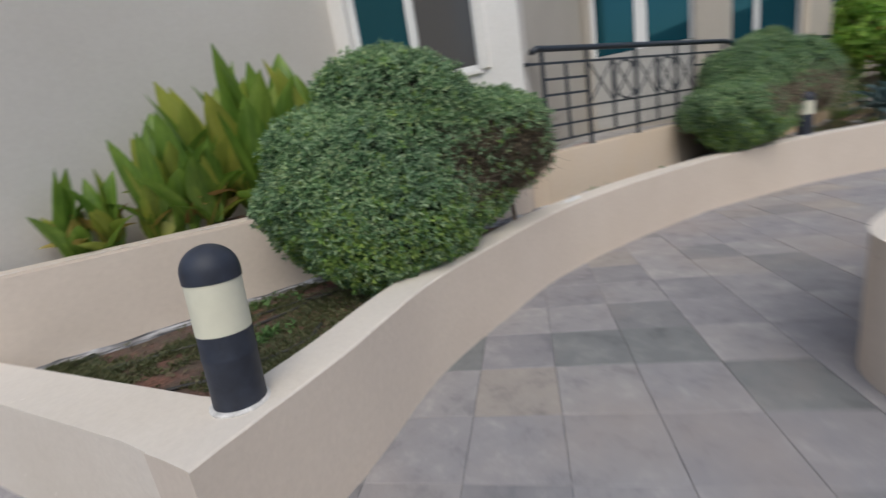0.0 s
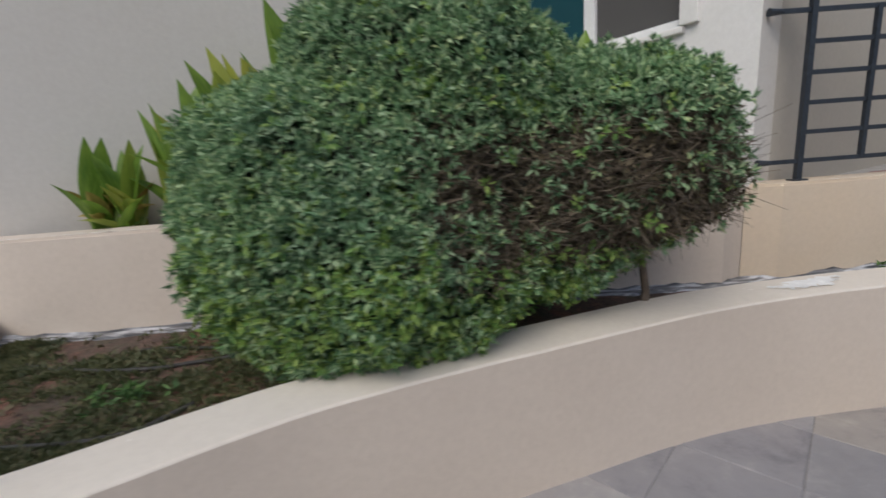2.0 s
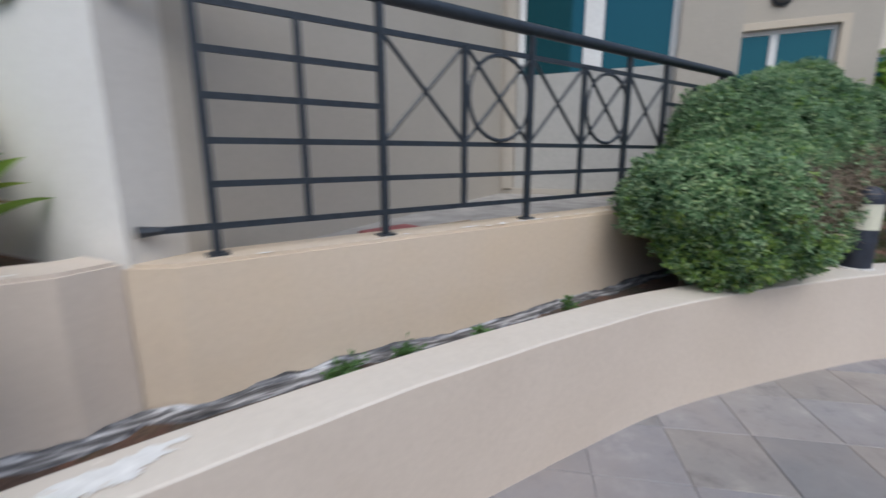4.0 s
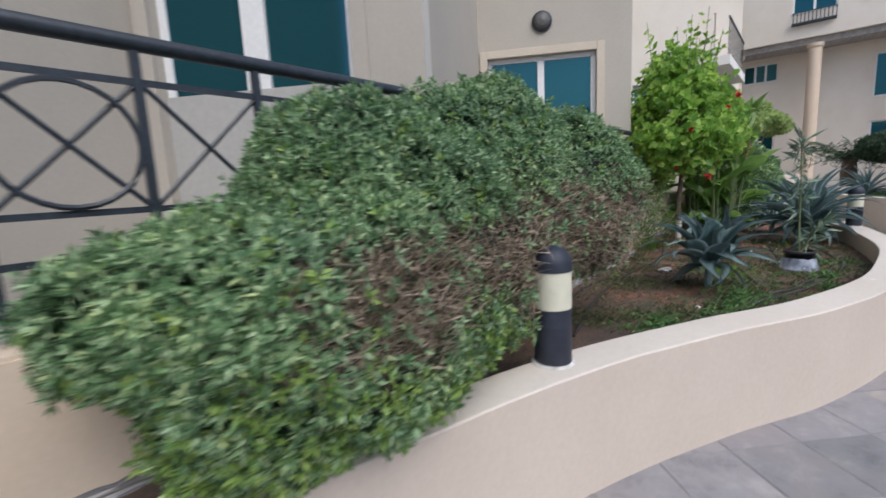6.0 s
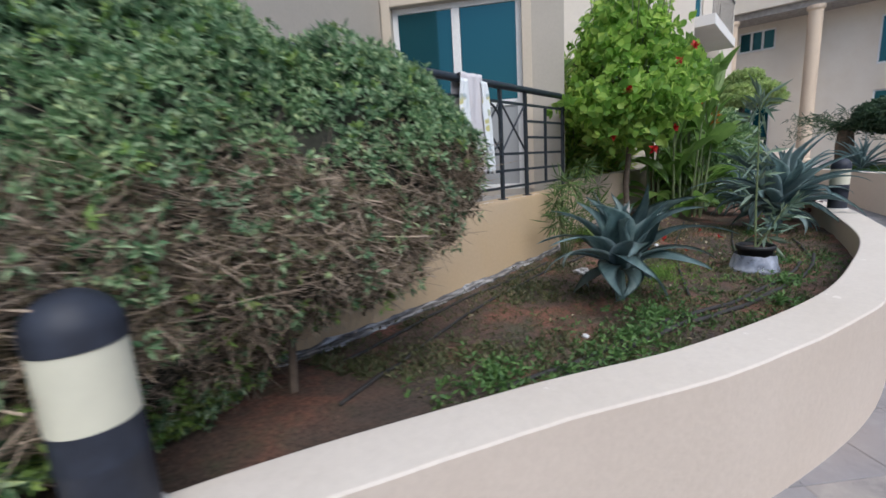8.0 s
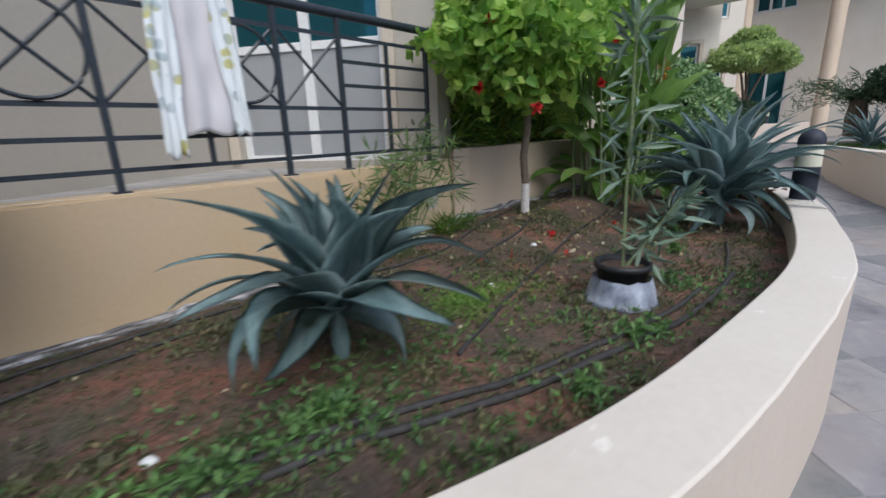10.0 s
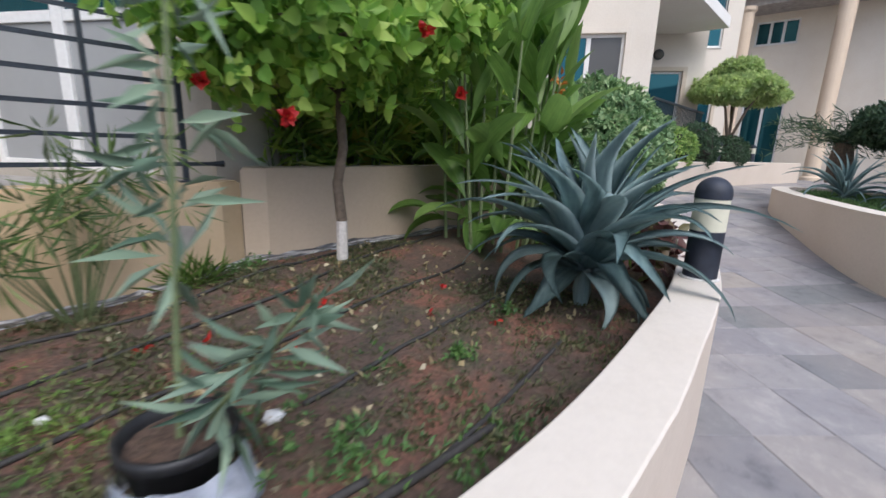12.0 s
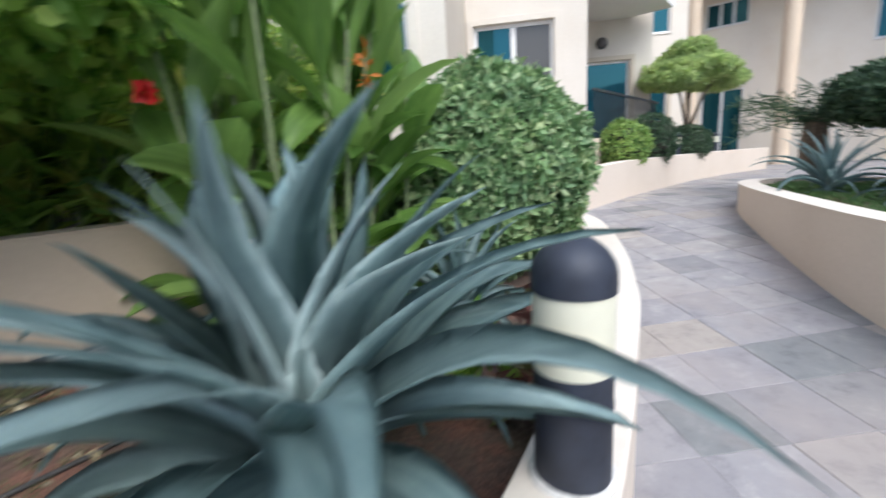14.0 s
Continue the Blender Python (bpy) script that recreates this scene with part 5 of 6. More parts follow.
shirt = empty("shirt", (6.12, 0, 2.035), "pale striped baby shirt with printed sleeves hung over the iron railing", "shirt")
cloth_sheet("body", SHIRT_STRIPE, shirt, lambda v: 0.27 + 0.02 * v, 0.72, 0.0, -0.045, 0.02, 1.0, "pale grey striped body", True)
cloth_sheet("sleeve", SHIRT_PRINT, shirt, lambda v: 0.085 + 0.035 * math.sin(3.0 * min(1, v * 1.3)), 0.78, -0.125, -0.072, -0.035, 4.0, "white sleeve printed with small yellow and grey figures")
cloth_sheet("sleeve", SHIRT_PRINT, shirt, lambda v: 0.08 + 0.03 * math.sin(3.0 * min(1, v * 1.3)), 0.68, 0.125, -0.072, 0.06, 7.0, "white sleeve printed with small yellow and grey figures")

# ---- white paint splash on the planter wall top ----
bm = bmesh.new()
for px_, py_, pr in ((0, 0, 0.06), (0.09, 0.015, 0.045), (-0.09, -0.01, 0.04), (0.17, 0.03, 0.02), (-0.16, 0.01, 0.018), (0.05, -0.035, 0.03)):
    cen = bm.verts.new((px_, py_, 0))
    rim = []
    for i in range(30):
        a = 2 * math.pi * i / 30
        r = pr * (1 + 0.9 * noise.noise(Vector((math.cos(a) * 2.4 + px_ * 30, math.sin(a) * 2.4, 4))) + 0.35 * noise.noise(Vector((math.cos(a) * 7, math.sin(a) * 7 + px_ * 20, 9))))
        rim.append(bm.verts.new((px_ + 1.3 * r * math.cos(a), py_ + 0.7 * r * math.sin(a), 0)))
    for i in range(30):
        bm.faces.new((cen, rim[i], rim[(i + 1) % 30]))
    for v in rim + [cen]:
        v.co.z = 0.0006 * noise.noise(v.co * 30) + 0.0004 * (px_ > 0) + 0.0002 * (py_ > 0)
ob = part("paint_splash", bm, SPLASH, None)
ob.matrix_basis = pose(-0.36, -0.52, CAP_Z + 0.0075, 0, 0, 8)
tagged(ob, "spilled white paint patch on the planter wall top", "paint stain")

# ---- wall lamps over terrace doors ----
for k, z in ((4, 3.56), (7, 3.85)):
    c1 = CORNERS[k]
    inner = (c1[0] + INNER[0], c1[1] + INNER[1])
    m4, L = wall_frame(inner, c1)
    lamp = new("wall_lamp")
    lamp.matrix_basis = m4 @ pose(0.85, -0.005, z)
    tagged(lamp, "round dark bulkhead lamp on the wall over a door", "wall lamp", "bulkhead lamps")
    b = lathe([(0.13, 0), (0.13, 0.03), (0.10, 0.05)], 24)
    bmesh.ops.rotate(b, verts=b.verts, matrix=Matrix.Rotation(radians(90), 3, "X"))
    part("housing", b, IRON, lamp)
    b = lathe([(0.10, 0.051), (0.07, 0.075), (0.01, 0.085)], 24)
    bmesh.ops.rotate(b, verts=b.verts, matrix=Matrix.Rotation(radians(90), 3, "X"))
    part("lens", b, plain("smoked_lens", (0.10, 0.095, 0.09), 0.3), lamp, "smoked glass lens")

# ---- clutter on the terrace ----
ob = part("folded_cloth", box_bm(0.0, 0.3, 0, 0.12, 0, 0.035, bevel=0.012), REDCLOTH, None)
ob.matrix_basis = pose(0.66, 0.14, 1.047, 0, 0, 12)
tagged(ob, "faded red folded cloth on the terrace floor", "cloth")
ob = part("wooden_stick", tube([(0, 0, 0), (0.5, 0.02, 0.004)], 0.011, 0.009, 6), TWIG, None)
ob.matrix_basis = pose(0.85, 0.22, 1.058, 0, 0, 6)
tagged(ob, "thin dry stick lying on the terrace floor", "stick")
ob = part("white_offcut", box_bm(0, 0.08, 0, 0.03, 0, 0.03, bevel=0.006), STONE_WHITE, None)
ob.matrix_basis = pose(1.36, 0.12, 1.047, 0, 0, 20)
tagged(ob, "small white plaster offcut on the terrace floor", "rubble")
ob = part("dry_palm_strip", tube([(0, 0, 0), (0.15, 0.04, 0.01), (0.32, -0.01, 0.004)], 0.012, 0.006, 5), MOSS, None)
ob.matrix_basis = pose(6.1, 0.18, 1.056)
tagged(ob, "dry pale leaf strip on the terrace floor", "dry leaf")

def flakes(name, x0, x1, y, z, n, seed, m, label):
    """Loose chips of paint lying along a wall's top edge."""
    rnd = random.Random(seed)
    bm = bmesh.new()
    for i in range(n):
        x, yy, a, c = rnd.uniform(x0, x1), y + rnd.uniform(0.0, 0.035), rnd.uniform(0.012, 0.05), rnd.uniform(0.005, 0.012)
        vs = []
        for k in range(9):
            q = 2 * math.pi * k / 9
            r = rnd.uniform(0.6, 1.2)
            vs.append(bm.verts.new((x + a * r * math.cos(q), yy + c * r * math.sin(q), z + 0.0012 + 0.0006 * (i % 4))))
        bm.faces.new(vs)
    structure(part(name, bm, m), label, "trim")


flakes("trim_flakes_1", -4.2, -0.5, -0.045, LOWZ, 46, 1, SPLASH, "flaking white paint along the wall top")
flakes("trim_flakes_2", 0.0, 7.8, -0.065, RAILZ, 80, 2, SPLASH, "flaking white paint along the terrace wall top")
flakes("trim_flakes_3", 8.3, 11.8, -0.055, FARZ, 40, 3, SPLASH, "flaking white paint along the wall top")

# mended patch of grey plaster on the ochre wall
bm = bmesh.new()
cen = bm.verts.new((0, 0, 0))
rim = [bm.verts.new((0.085 * math.cos(q) * (1 + 0.4 * noise.noise(Vector((math.cos(q) * 2, math.sin(q) * 2, 1)))), 0.0, 0.065 * math.sin(q) * (1 + 0.5 * noise.noise(Vector((math.cos(q) * 2, math.sin(q) * 2, 6)))))) for q in [2 * math.pi * k / 24 for k in range(24)]]
for k in range(24):
    bm.faces.new((cen, rim[k], rim[(k + 1) % 24]))
ob = part("plaster_patch", bm, CONCRETE, None)
ob.matrix_basis = pose(7.70, -0.0845, 0.80)
tagged(ob, "small grey mended plaster patch on the ochre wall", "wall patch")

# ---- irrigation pipes ----
def pipe(pts, r=0.009):
    P = [Vector((x, y, 0)) for x, y in pts]
    sp = spline(P, 12)
    pts3 = [(p.x, p.y, max(soil_z(p.x + a, p.y + c) for a in (-.02, 0, .02) for c in (-.02, 0, .02)) + r * 0.75 + 0.004 * noise.noise(Vector((p.x * 2, p.y * 2, 7)))) for p in sp]
    ob = part("irrigation_pipe", tube(pts3, r, r, 6), RUBBER, None, smooth=True)
    tagged(ob, "black plastic irrigation pipe lying on soil", "irrigation pipe", "irrigation pipes")


FRONT_PIPE = [(4.6, -1.22), (5.05, -1.36), (5.69, -1.55), (6.25, -1.80), (6.66, -1.93), (7.1, -2.05), (7.46, -2.09), (7.9, -2.10)]
pipe(FRONT_PIPE, 0.013)
pipe([(x + 0.03, y + 0.07) for x, y in FRONT_PIPE[:-1]], 0.012)
pipe([(4.2, -0.75), (5.2, -0.5), (6.2, -0.42), (7.3, -0.5), (8.4, -0.28), (9.3, -0.2)])
pipe([(4.5, -0.35), (5.6, -0.25), (6.8, -0.3)])
pipe([(-3.25, -0.34), (-2.95, -0.38), (-2.6, -0.42), (-2.2, -0.5)], 0.008)
pipe([(6.7, -0.95), (7.35, -0.80), (8.0, -0.72), (8.71, -0.45), (9.6, -0.3)])
pipe([(6.3, -1.5), (7.0, -1.3), (7.87, -1.09), (8.5, -1.0), (9.2, -0.9)])
pipe([(7.55, -1.62), (8.13, -1.52), (8.95, -1.42)])
pipe([(7.6, -2.1), (8.2, -2.02), (8.6, -1.95)])
pipe([(-3.9, -0.35), (-3.2, -0.55), (-2.6, -0.45), (-1.9, -0.35)])
pipe([(-3.45, -0.95), (-3.2, -1.02), (-2.9, -1.0), (-2.75, -0.85)])


# ---- ground cover, weeds and litter ----
def scatter(name, n, region, m, per, length, width, label, category, seed, up=0.9, clump=None, spread=0.7):
    rng = np.random.default_rng(seed)
    pts = []
    while len(pts) < n:
        x = rng.uniform(region[0], region[1])
        lo = max(region[2], inner_y(max(x, -3.15)) + 0.03)
        if x < -2.6:
            lo = max(lo, -1.25 + max(0.0, -3.2 - x) * 1.35)
        hi = region[3]
        if hi <= lo:
            continue
        y = rng.uniform(lo, hi)
        if clump and noise.noise(Vector((x * clump, y * clump, seed))) + 0.5 * noise.noise(Vector((x * clump * 3, y * clump * 3, seed))) < rng.uniform(-0.15, 0.5):
            continue
        pts.append((x, y, soil_z(x, y)))
    ob = leaf_cloud(name, np.array(pts), np.tile([0, 0, up], (len(pts), 1)), m, per, length, width, spread, seed)
    tagged(ob, label, category, kind="stuff")


scatter("ground_cover", 6500, (-4.0, -2.5, -1.4, -0.15), MOSS, 4, 0.024, 0.007, "sparse dry grass and moss on the soil", "ground cover", 1, clump=2.2)
scatter("ground_cover", 2600, (-4.0, -2.3, -1.4, -0.12), MOSS, 4, 0.028, 0.009, "short dull grass and moss in tufts on the soil", "ground cover", 21, clump=3.0)
scatter("ground_cover", 2600, (4.4, 7.3, -2.2, -0.2), MOSS, 4, 0.035, 0.011, "sparse dull green grass on the soil", "ground cover", 2, clump=1.6)
scatter("ground_cover", 2600, (7.2, 9.2, -2.2, -0.2), MOSS, 3, 0.03, 0.010, "thin dry grass on the soil", "ground cover", 3, clump=1.8)
for i, (x, y, r, n) in enumerate([(4.95, -1.30, 0.34, 80), (5.45, -1.42, 0.30, 120), (5.78, -1.42, 0.24, 140), (5.15, -1.60, 0.24, 150), (4.7, -1.1, 0.24, 140), (6.75, -1.2, 0.28, 620), (6.35, -1.95, 0.12, 40), (-3.0, -0.8, 0.1, 30), (-2.9, -0.28, 0.1, 26), (8.15, -1.75, 0.08, 24), (8.7, -1.6, 0.06, 16), (7.5, -1.9, 0.1, 24), (6.85, -1.95, 0.16, 60), (8.0, -0.22, 0.12, 40), (0.35, -0.2, 0.07, 34), (0.62, -0.2, 0.06, 28), (1.02, -0.2, 0.05, 22), (1.65, -0.18, 0.06, 18)]):
    rng = np.random.default_rng(100 + i)
    a, q = np.abs(rng.normal(size=n)) * r * 0.8, rng.uniform(0, 6.28, n)
    px, py = x + a * np.cos(q), y + a * np.sin(q) * 0.7
    pz = np.array([soil_z(u, v) for u, v in zip(px, py)])
    fine = i == 5
    ob = leaf_cloud("weed_patch", np.stack((px, py, pz + rng.uniform(0, 0.015 if fine else 0.05, n)), 1), np.tile([0, 0, 0.7], (n, 1)), BRIGHT_GRASS if fine else WEED, 5, 0.03 if fine else 0.034, 0.007 if fine else 0.014, 0.7, 200 + i)
    tagged(ob, "bright green weeds growing on the soil", "weeds", "weed patches", "stuff")
scatter("ground_cover", 5500, (4.4, 8.9, -2.4, -0.12), MOSS, 4, 0.022, 0.006, "fine dull moss and grass seedlings on the soil", "ground cover", 8, clump=None)
scatter("ground_cover", 500, (4.6, 8.0, -2.4, -1.3), WEED, 5, 0.034, 0.010, "green grass tufts along the planter wall", "ground cover", 9, clump=2.6)
scatter("fallen_leaves", 900, (4.4, 9.2, -2.3, -0.12), DEAD_LEAF, 1, 0.028, 0.014, "small brown leaf crumbs on the soil", "leaf litter", 10, up=0.05, spread=0.35)
scatter("fallen_leaves", 620, (7.3, 9.3, -1.9, -0.2), PALE_LITTER, 1, 0.042, 0.024, "pale dry fallen leaves scattered on soil", "leaf litter", 5, up=0.05, spread=0.35)
scatter("fallen_leaves", 170, (5.2, 7.5, -2.1, -0.3), PALE_LITTER, 1, 0.03, 0.016, "few pale dry leaves scattered on soil", "leaf litter", 6, up=0.05, spread=0.35)
scatter("fallen_leaves", 120, (-4.0, -2.5, -1.3, -0.2), DEAD_LEAF, 1, 0.035, 0.018, "brown dry leaves on the soil", "leaf litter", 7, up=0.05, spread=0.35)
for i, (x, y) in enumerate([(8.37, -1.37), (8.55, -1.64), (7.5, -0.95), (8.04, -0.94), (7.75, -1.2), (8.7, -1.15), (7.3, -0.85)]):
    ob = leaf_cloud("fallen_flower", np.array([[x, y, soil_z(x, y) + 0.012]]), np.array([[0, 0, 0.3]]), RED_PETAL, 5, 0.04, 0.026, 0.9, 300 + i)
    tagged(ob, "shed red hibiscus flower on the soil", "flower", "shed red flowers")
for i, (x, y, s) in enumerate([(6.98, -1.16, 0.02), (7.8, -0.94, 0.022), (7.45, -1.62, 0.03), (5.4, -1.2, 0.02)]):
    bm = bmesh.new()
    bmesh.ops.create_icosphere(bm, subdivisions=2, radius=s)
    for v in bm.verts:
        v.co = v.co * (1 + 0.35 * noise.noise(v.co * 60 + Vector((i, 0, 0))))
        v.co.z *= 0.6
    ob = part("white_stone", bm, STONE_WHITE, None, smooth=True)
    ob.location = (x, y, soil_z(x, y) + s * 0.3)
    tagged(ob, "small white stone lying on the soil", "stone", "white stones")

bm = bmesh.new()
bmesh.ops.create_icosphere(bm, subdivisions=4, radius=0.055)
for v in bm.verts:
    v.co = v.co * (1 + 0.5 * noise.noise(v.co * 22) + 0.35 * noise.noise(v.co * 55))
    v.co.z = max(-0.02, v.co.z * 0.55)
ob = part("crumpled_paper", bm, MORTAR, None)
ob.matrix_basis = pose(6.5, -0.74, soil_z(6.5, -0.74) + 0.015, 0, 0, 25)
tagged(ob, "dirty white crumpled paper lying on the soil", "litter")
rng = np.random.default_rng(61)
for i, (x, y) in enumerate([(9.8, -1.95), (10.05, -1.85), (9.75, -1.7)]):
    ob = leaf_cloud("red_leaf_plant", np.stack((x + rng.normal(size=24) * 0.07, y + rng.normal(size=24) * 0.06, 0.58 + rng.uniform(0, 0.3, 24)), 1), np.tile([0, 0, 0.5], (24, 1)), CROTON if i < 2 else HIBISCUS_LEAF, 3, 0.10, 0.065, 0.7, 62 + i)
    tagged(ob, "low reddish-leaved plant beside the bollard light" if i < 2 else "low bright green plant beside the bollard light", "plant", "low plants by the bollard")

# ---- planters and plants across the path ----
curb("planter_wall_island", [(10.6, -4.6), (11.3, -3.62), (12.2, -2.98), (13.4, -2.48), (14.8, -2.02), (15.6, -1.92), (16.05, -2.2), (16.1, -2.9), (15.7, -3.8)], -0.2, 0.9, 1.0, CREAM, CREAM_LIT, "curved cream planter wall across the path")
bm = bmesh.new()
ring = [(10.7, -4.7), (11.45, -3.7), (12.35, -3.1), (13.5, -2.6), (14.9, -2.15), (15.6, -2.05), (15.95, -2.3), (15.95, -2.9), (15.6, -3.8), (13, -6.5)]
bm.faces.new([bm.verts.new((*p, 0.84)) for p in ring])
bm.faces.ensure_lookup_table()
if bm.faces[0].normal.z < 0:
    bmesh.ops.reverse_faces(bm, faces=bm.faces[:])
structure(part("lawn_island", bm, SOIL), "soil and turf of the island planter", "soil")
rng = np.random.default_rng(9)
gp = np.stack((rng.uniform(11.5, 16, 5000), rng.uniform(-4.5, -2.1, 5000), np.full(5000, 0.835)), 1)
gp = gp[(gp[:, 1] < -2.15 - np.abs(gp[:, 0] - 15.3) * 0.36) & (gp[:, 0] < 15.85)]
ob = leaf_cloud("turf", gp, np.tile([0, 0, 1.0], (len(gp), 1)), WEED, 5, 0.06, 0.008, 0.5, 77)
tagged(ob, "short green turf inside the island planter", "grass", kind="stuff")
agave((14.5, -2.75, 0.83), 0.62, 30, "blue-green agave in the island planter", 21)
agave((13.6, -3.3, 0.83), 0.5, 26, "small blue-green agave in the island planter", 22)
clipped("clipped_bush", [((16.3, -3.5, 1.85), (1.3, 0.8, 0.34)), ((15.6, -3.6, 1.75), (0.8, 0.7, 0.26))], "flat-topped clipped dark green bush in the island planter", DARK_LEAF, 51, 500, 0.07, 5)
clipped("clipped_bush", [((14.6, -4.1, 1.6), (1.1, 0.7, 0.34))], "flat-topped clipped dark green bush in the island planter", DARK_LEAF, 52, 500, 0.07, 5)


def palm(loc, label, seed, n=26, L=1.1):
    p = empty("palm", loc, label, "palm", "sago palms")
    part("trunk", lathe([(0.16, -0.05), (0.18, 0.3), (0.14, 0.6), (0.05, 0.7)], 10), BARK, p)
    rnd = random.Random(seed)
    P, N = [], []
    for i in range(n):
        q = 2.4 * i
        rise = rnd.uniform(0.2, 1.1)
        pts = []
        for k in range(9):
            t = k / 8
            r = L * t * math.cos(rise * (1 - t * 0.6))
            z = 0.62 + L * t * math.sin(rise) - 0.75 * L * t * t * 0.6
            pts.append((r * math.cos(q), r * math.sin(q), z))
            for s in (-1, 1):
                P.append(pts[-1])
                N.append((-s * math.sin(q) + 0.5 * math.cos(q), s * math.cos(q) + 0.5 * math.sin(q), 0.2))
        part("frond_rib", tube(pts, 0.009, 0.004, 4), STEM, p)
    leaf_cloud("fronds", np.array(P), np.array(N), DARK_LEAF, 3, 0.2, 0.016, 0.25, seed, p)
    return p


palm((17.2, -2.6, 1.0), "dark green sago palm in the island planter", 3)

# planter along the far bays
curb("planter_wall_far", [(14.2, 0.0), (15.4, -0.22), (17.2, -0.35), (19.5, -0.5), (22.0, -0.9), (24.5, -1.6)], 0.2, 1.15, 1.2, CREAM, CREAM_LIT, "curved cream planter wall in front of the far bays", follow=lambda x: paving_z(x) + 0.6)
straight_wall("terrace_wall_far", [(14.6, 0.35), (16.0, 0.30), (24.5, 0.35)], 0.3, 1.6, 0.2, OCHRE, "ochre terrace upstand wall of the far bays", "wall")
bm = bmesh.new()
bm.faces.new([bm.verts.new((*p, 1.1)) for p in ((14.3, 0.1), (17.2, -0.2), (22, -0.75), (25, -1.4), (26, 0.5), (14.3, 0.5))])
structure(part("soil_bed_far", bm, SOIL), "brown soil of the far planter", "soil")
rail2 = empty("railing", (16.4, 0.36, 1.6), "dark iron railing of a far terrace", "railing")
for i in range(40):
    part("baluster", box_bm(i * 0.1, i * 0.1 + 0.014, 0, 0.014, 0, 0.8), IRON, rail2)
part("handrail", box_bm(-0.05, 4.0, -0.015, 0.03, 0.8, 0.84), IRON, rail2)
clipped("yellow_shrub", [((16.9, 0.02, 1.42), (0.42, 0.36, 0.40))], "yellow-green rounded shrub with pale flowers", HEDGE_YOUNG, 61, 420, 0.075, 5)
clipped("dark_shrub", [((18.2, -0.1, 1.5), (0.62, 0.40, 0.48))], "dark green clipped ball shrub in the far planter", DARK_LEAF, 62, 420, 0.06, 5)
clipped("dark_shrub", [((20.6, -0.3, 1.4), (0.75, 0.40, 0.40))], "low dark green shrub in the far planter", DARK_LEAF, 63, 420, 0.06, 5)
for x, y in ((19.2, -0.35), (21.6, -0.7)):
    b = bollard((x, y, paving_z(x) + 0.6), "small navy and cream bollard light on the far planter wall")
    b.scale = (0.9, 0.9, 0.9)


def umbrella_tree(loc, label):
    t = empty("small_tree", loc, label, "tree")
    for i, (dx, dy) in enumerate(((0.1, 0), (-0.35, 0.1), (0.4, 0.1), (0.0, -0.3))):
        part("limb", tube([(0.02 * i, 0, -0.1), (0.05 + dx * 0.2, dy * 0.2, 0.7), (dx, dy, 1.35), (dx * 1.8, dy * 1.8, 1.75)], 0.05, 0.02, 8), BARK, t)
    lobes = [((0.0, 0, 1.9), (0.95, 0.9, 0.26)), ((0.3, 0.1, 2.15), (0.65, 0.65, 0.25)), ((-0.6, 0.2, 1.68), (0.55, 0.6, 0.18)), ((0.6, -0.45, 1.72), (0.55, 0.55, 0.18)), ((0, 0, 2.35), (0.4, 0.4, 0.2))]
    pts, nrs = lobes_surface(lobes, 260, 5, 0.25, 2.4)
    leaf_cloud("crown", pts, nrs * [1, 1, 0.4], TREE_LEAF, 6, 0.12, 0.06, 0.8, 6, t)


umbrella_tree((20.6, -0.25, 1.15), "small flat-topped light green tree in the far planter")

# ---- near planter end beside the path, and the court beyond the first wall ----
RIGHT = [(-0.8, -4.2), (-1.28, -3.4), (-1.32, -2.9), (-1.0, -2.52), (-0.3, -2.55), (1.0, -3.0), (2.6, -3.7), (3.4, -4.5), (3.0, -5.4), (1.3, -5.6), (-0.2, -5.1), (-0.8, -4.2)]
curb("planter_wall_right", RIGHT, -0.22, 0.80, 0.95, CREAM, CREAM_LIT, "rounded cream planter wall on the other side of the path")
bm = bmesh.new()
rf = bm.faces.new([bm.verts.new((p.x, p.y, 0.72)) for p in spline(RIGHT, 6)[:-1]])
rf.normal_update()
if rf.normal.z < 0:
    rf.normal_flip()
structure(part("soil_bed_right", bm, SOIL), "brown soil of the planter on the other side of the path", "soil")
straight_wall("planter_wall_left", [(-9.0, 0.9), (-4.9, 0.9)], -0.1, 0.74, 0.3, CREAM, "low cream planter wall beyond the building corner", "planter wall")
straight_wall("parapet_left", [(-9.0, 1.35), (-4.6, 1.35)], 0.0, 1.08, 0.2, CREAM, "low cream parapet wall beyond the building corner", "wall")
rail3 = empty("railing", (-9.0, 1.45, 1.08), "dark metal railing on the parapet by the street", "railing")
part("handrail", tube([(0, 0, 0.75), (4.4, 0, 0.75)], 0.045, 0.045, 8), IRON, rail3)
for i in range(5):
    part("post", box_bm(0.2 + i * 1.0, 0.25 + i * 1.0, -0.025, 0.025, 0, 0.75), IRON, rail3)


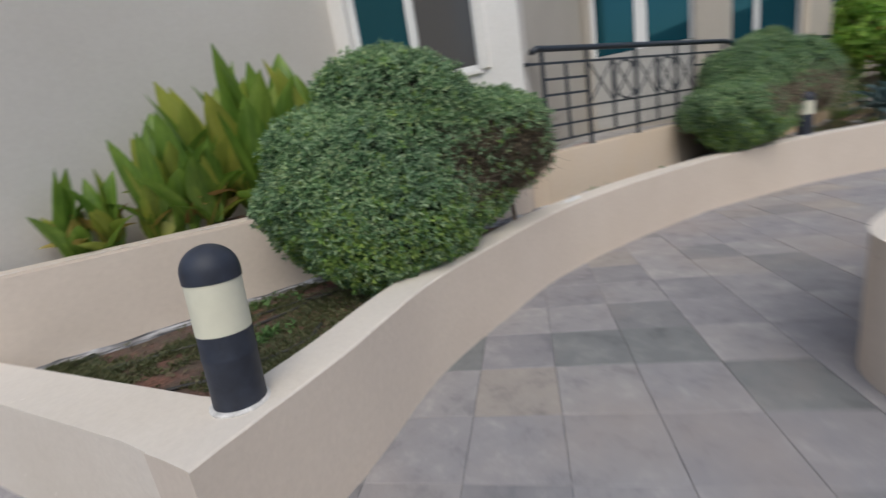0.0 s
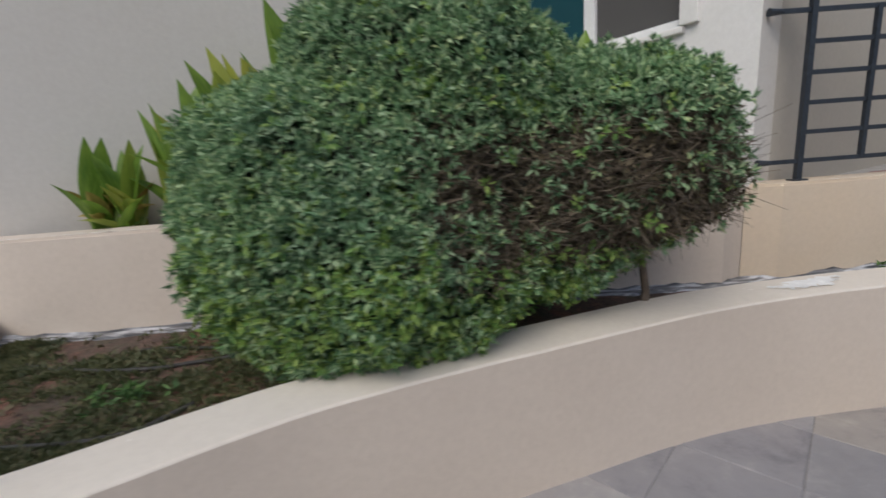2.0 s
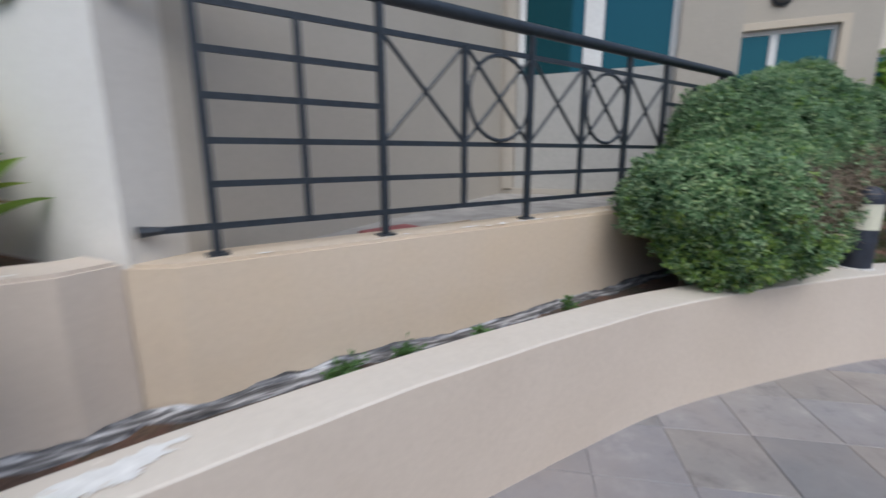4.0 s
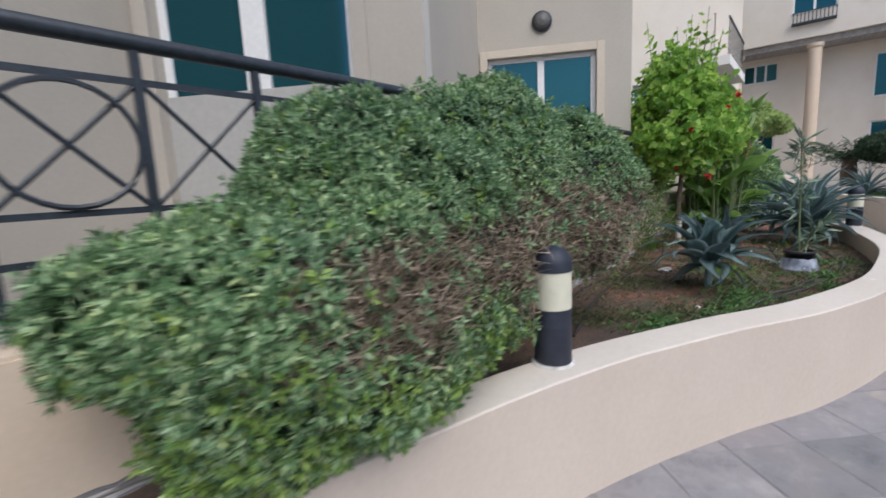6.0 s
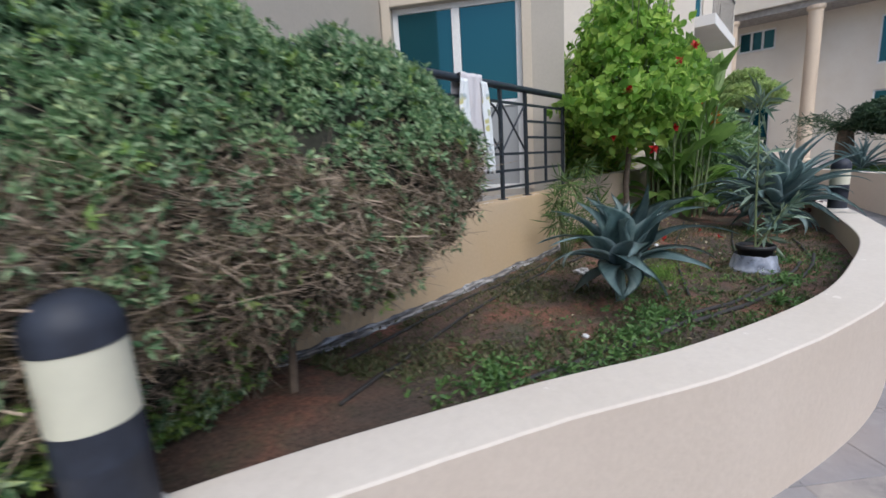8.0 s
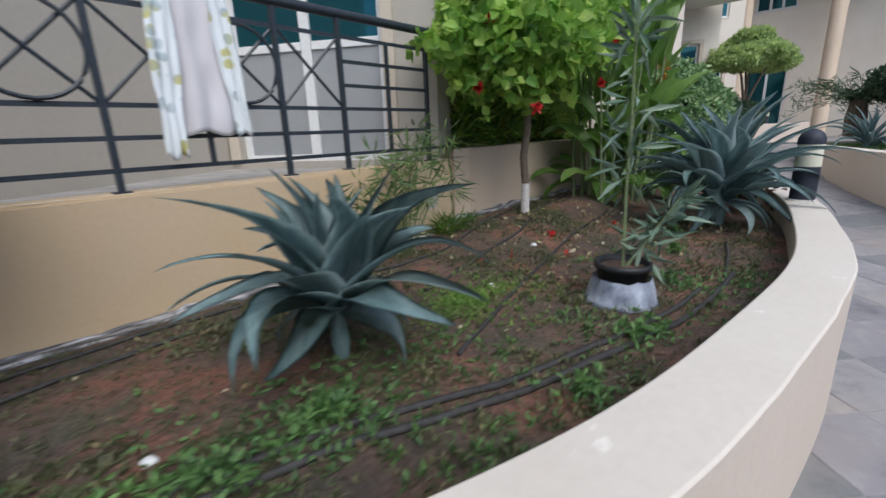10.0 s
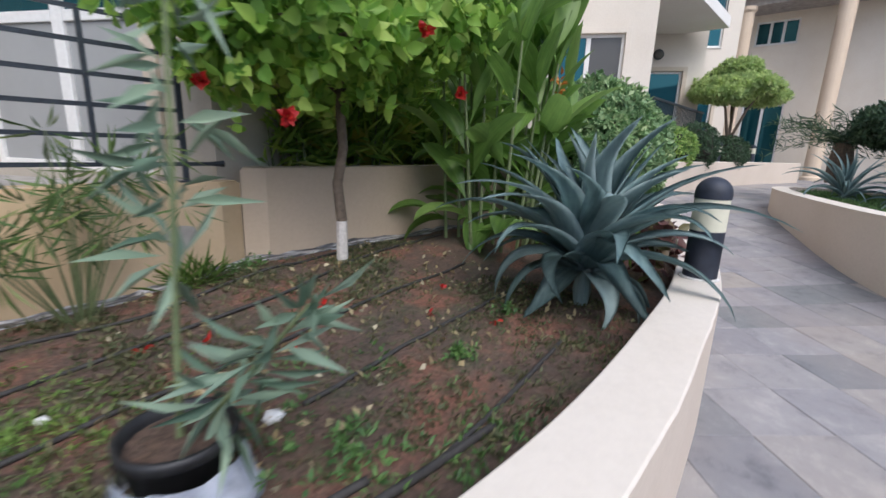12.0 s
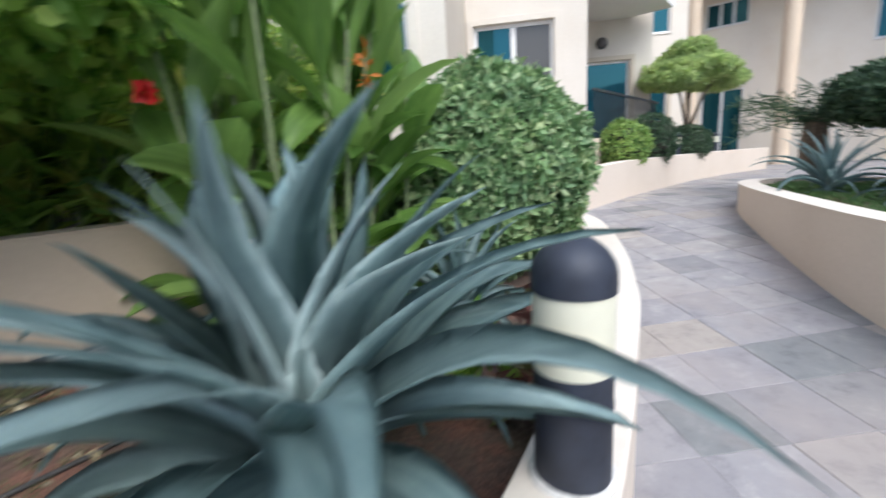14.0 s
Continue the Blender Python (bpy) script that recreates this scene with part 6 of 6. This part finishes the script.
def car(loc, rz, label, col):
    c = empty("car", loc, label, "car", rz=rz)
    paintm = plain("car_paint_" + str(int(col[0] * 100)), col, 0.3, 0.2, 0.05)
    bm = bmesh.new()
    prof = [(-2.1, 0.3), (-2.15, 0.75), (-1.2, 0.9), (-0.6, 1.4), (0.9, 1.42), (1.6, 0.95), (2.1, 0.88), (2.15, 0.3)]
    vs = [[bm.verts.new((x, y, z)) for x, z in prof] for y in (-0.85, 0.85)]
    bm.faces.new(vs[0][::-1])
    bm.faces.new(vs[1])
    for i in range(8):
        bm.faces.new((vs[0][i], vs[0][(i + 1) % 8], vs[1][(i + 1) % 8], vs[1][i]))
    bmesh.ops.recalc_face_normals(bm, faces=bm.faces)
    bmesh.ops.bevel(bm, geom=bm.edges[:], offset=0.06, segments=2, affect="EDGES")
    part("body", bm, paintm, c)
    part("side_window", box_bm(-0.75, 1.1, -0.865, 0.865, 0.97, 1.30, bevel=0.02), GLASS, c)
    for x in (-1.35, 1.35):
        for y in (-0.8, 0.8):
            b = lathe([(0.30, -0.1), (0.32, -0.06), (0.32, 0.06), (0.30, 0.1)], 20)
            bmesh.ops.rotate(b, verts=b.verts, matrix=Matrix.Rotation(radians(90), 3, "X"))
            w = part("wheel", b, RUBBER, c)
            w.location = (x, y, 0.32)
    return c


car((-13.5, 12.0, 0.12), 8, "dark parked car on the street", (0.03, 0.03, 0.035))
car((-19.5, 12.5, 0.12), 8, "silver parked car on the street", (0.5, 0.5, 0.52))
b = empty("apartment_block", (-22, 24, 0.1), "pale apartment block with dark window bands across the street", "building")
part("wall", box_bm(-8, 10, 0, 6, 0, 14), WHITEWALL, b)
for k in range(4):
    part("window_band", box_bm(-8.05, 10.05, -0.05, 0.4, 2.2 + 3.2 * k, 3.0 + 3.2 * k), DARKROOM, b)

# ---- slate paving, stone by stone ----
TS, JOINT = 0.387, 0.003
tile_parent = new("paving")
structure(tile_parent, "square slate paving laid diagonally in grey and violet tones", "paving")
TILE_MESH = []
for v in range(4):
    bm = bmesh.new()
    h = TS / 2 - JOINT / 2
    rnd = random.Random(v)
    lo = [bm.verts.new((x * h, y * h, -0.012)) for x, y in ((-1, -1), (1, -1), (1, 1), (-1, 1))]
    mi = [bm.verts.new((x * h, y * h, -0.003)) for x, y in ((-1, -1), (1, -1), (1, 1), (-1, 1))]
    hi = [bm.verts.new((x * (h - 0.0025), y * (h - 0.0025), rnd.uniform(-0.0008, 0.0008))) for x, y in ((-1, -1), (1, -1), (1, 1), (-1, 1))]
    bm.faces.new(hi)
    for i in range(4):
        j = (i + 1) % 4
        bm.faces.new((mi[i], mi[j], hi[j], hi[i]))
        bm.faces.new((lo[i], lo[j], mi[j], mi[i]))
    TILE_MESH.append(mesh_of("slate_tile", bm, SLATE))
rnd = random.Random(12)
V, F = [], []
u0, v0 = -0.20, -2.39
fq = [(p.x, p.y) for p in spline(FRONT, 12)]
fqx = [p[0] for p in fq]


def outer_y(x):
    if x < fqx[0]:
        return 0.8
    return float(np.interp(x, fqx, [p[1] for p in fq])) if x < 13.7 else 0.4


count = 0
for i in range(-40, 80):
    for j in range(-60, 60):
        u, v = u0 + (i + 0.5) * TS, v0 + (j + 0.5) * TS
        x, y = (u + v) / math.sqrt(2), (v - u) / math.sqrt(2)
        if not (-9 < x < 27 and -9 < y < 1.0) or y > outer_y(x) + 0.25:
            continue
        z = paving_z(x) + rnd.uniform(-0.0015, 0.0015)
        slope = math.atan((paving_z(x + 0.1) - paving_z(x - 0.1)) / 0.2)
        m4 = Matrix.Translation((x, y, z)) @ Matrix.Rotation(-slope, 4, "Y") @ Matrix.Rotation(radians(-45 + 90 * rnd.randrange(4)), 4, "Z")
        near = -3.4 < x < 12.2 and y > -3.3
        if near and count < 300:
            count += 1
            share("slate_tile", TILE_MESH[rnd.randrange(4)], tile_parent, m4)
        else:
            me = TILE_MESH[rnd.randrange(4)]
            k = len(V)
            V += [tuple(m4 @ q.co) for q in me.vertices]
            F += [tuple(k + q for q in pl.vertices) for pl in me.polygons]
me = bpy.data.meshes.new("slate_tiles_rest")
me.from_pydata(V, [], F)
me.materials.append(SLATE)
rest = new("slate_tiles_rest", me)
rest.parent = tile_parent
tagged(rest, "remaining slate tiles of the courtyard paving", kind="stuff")
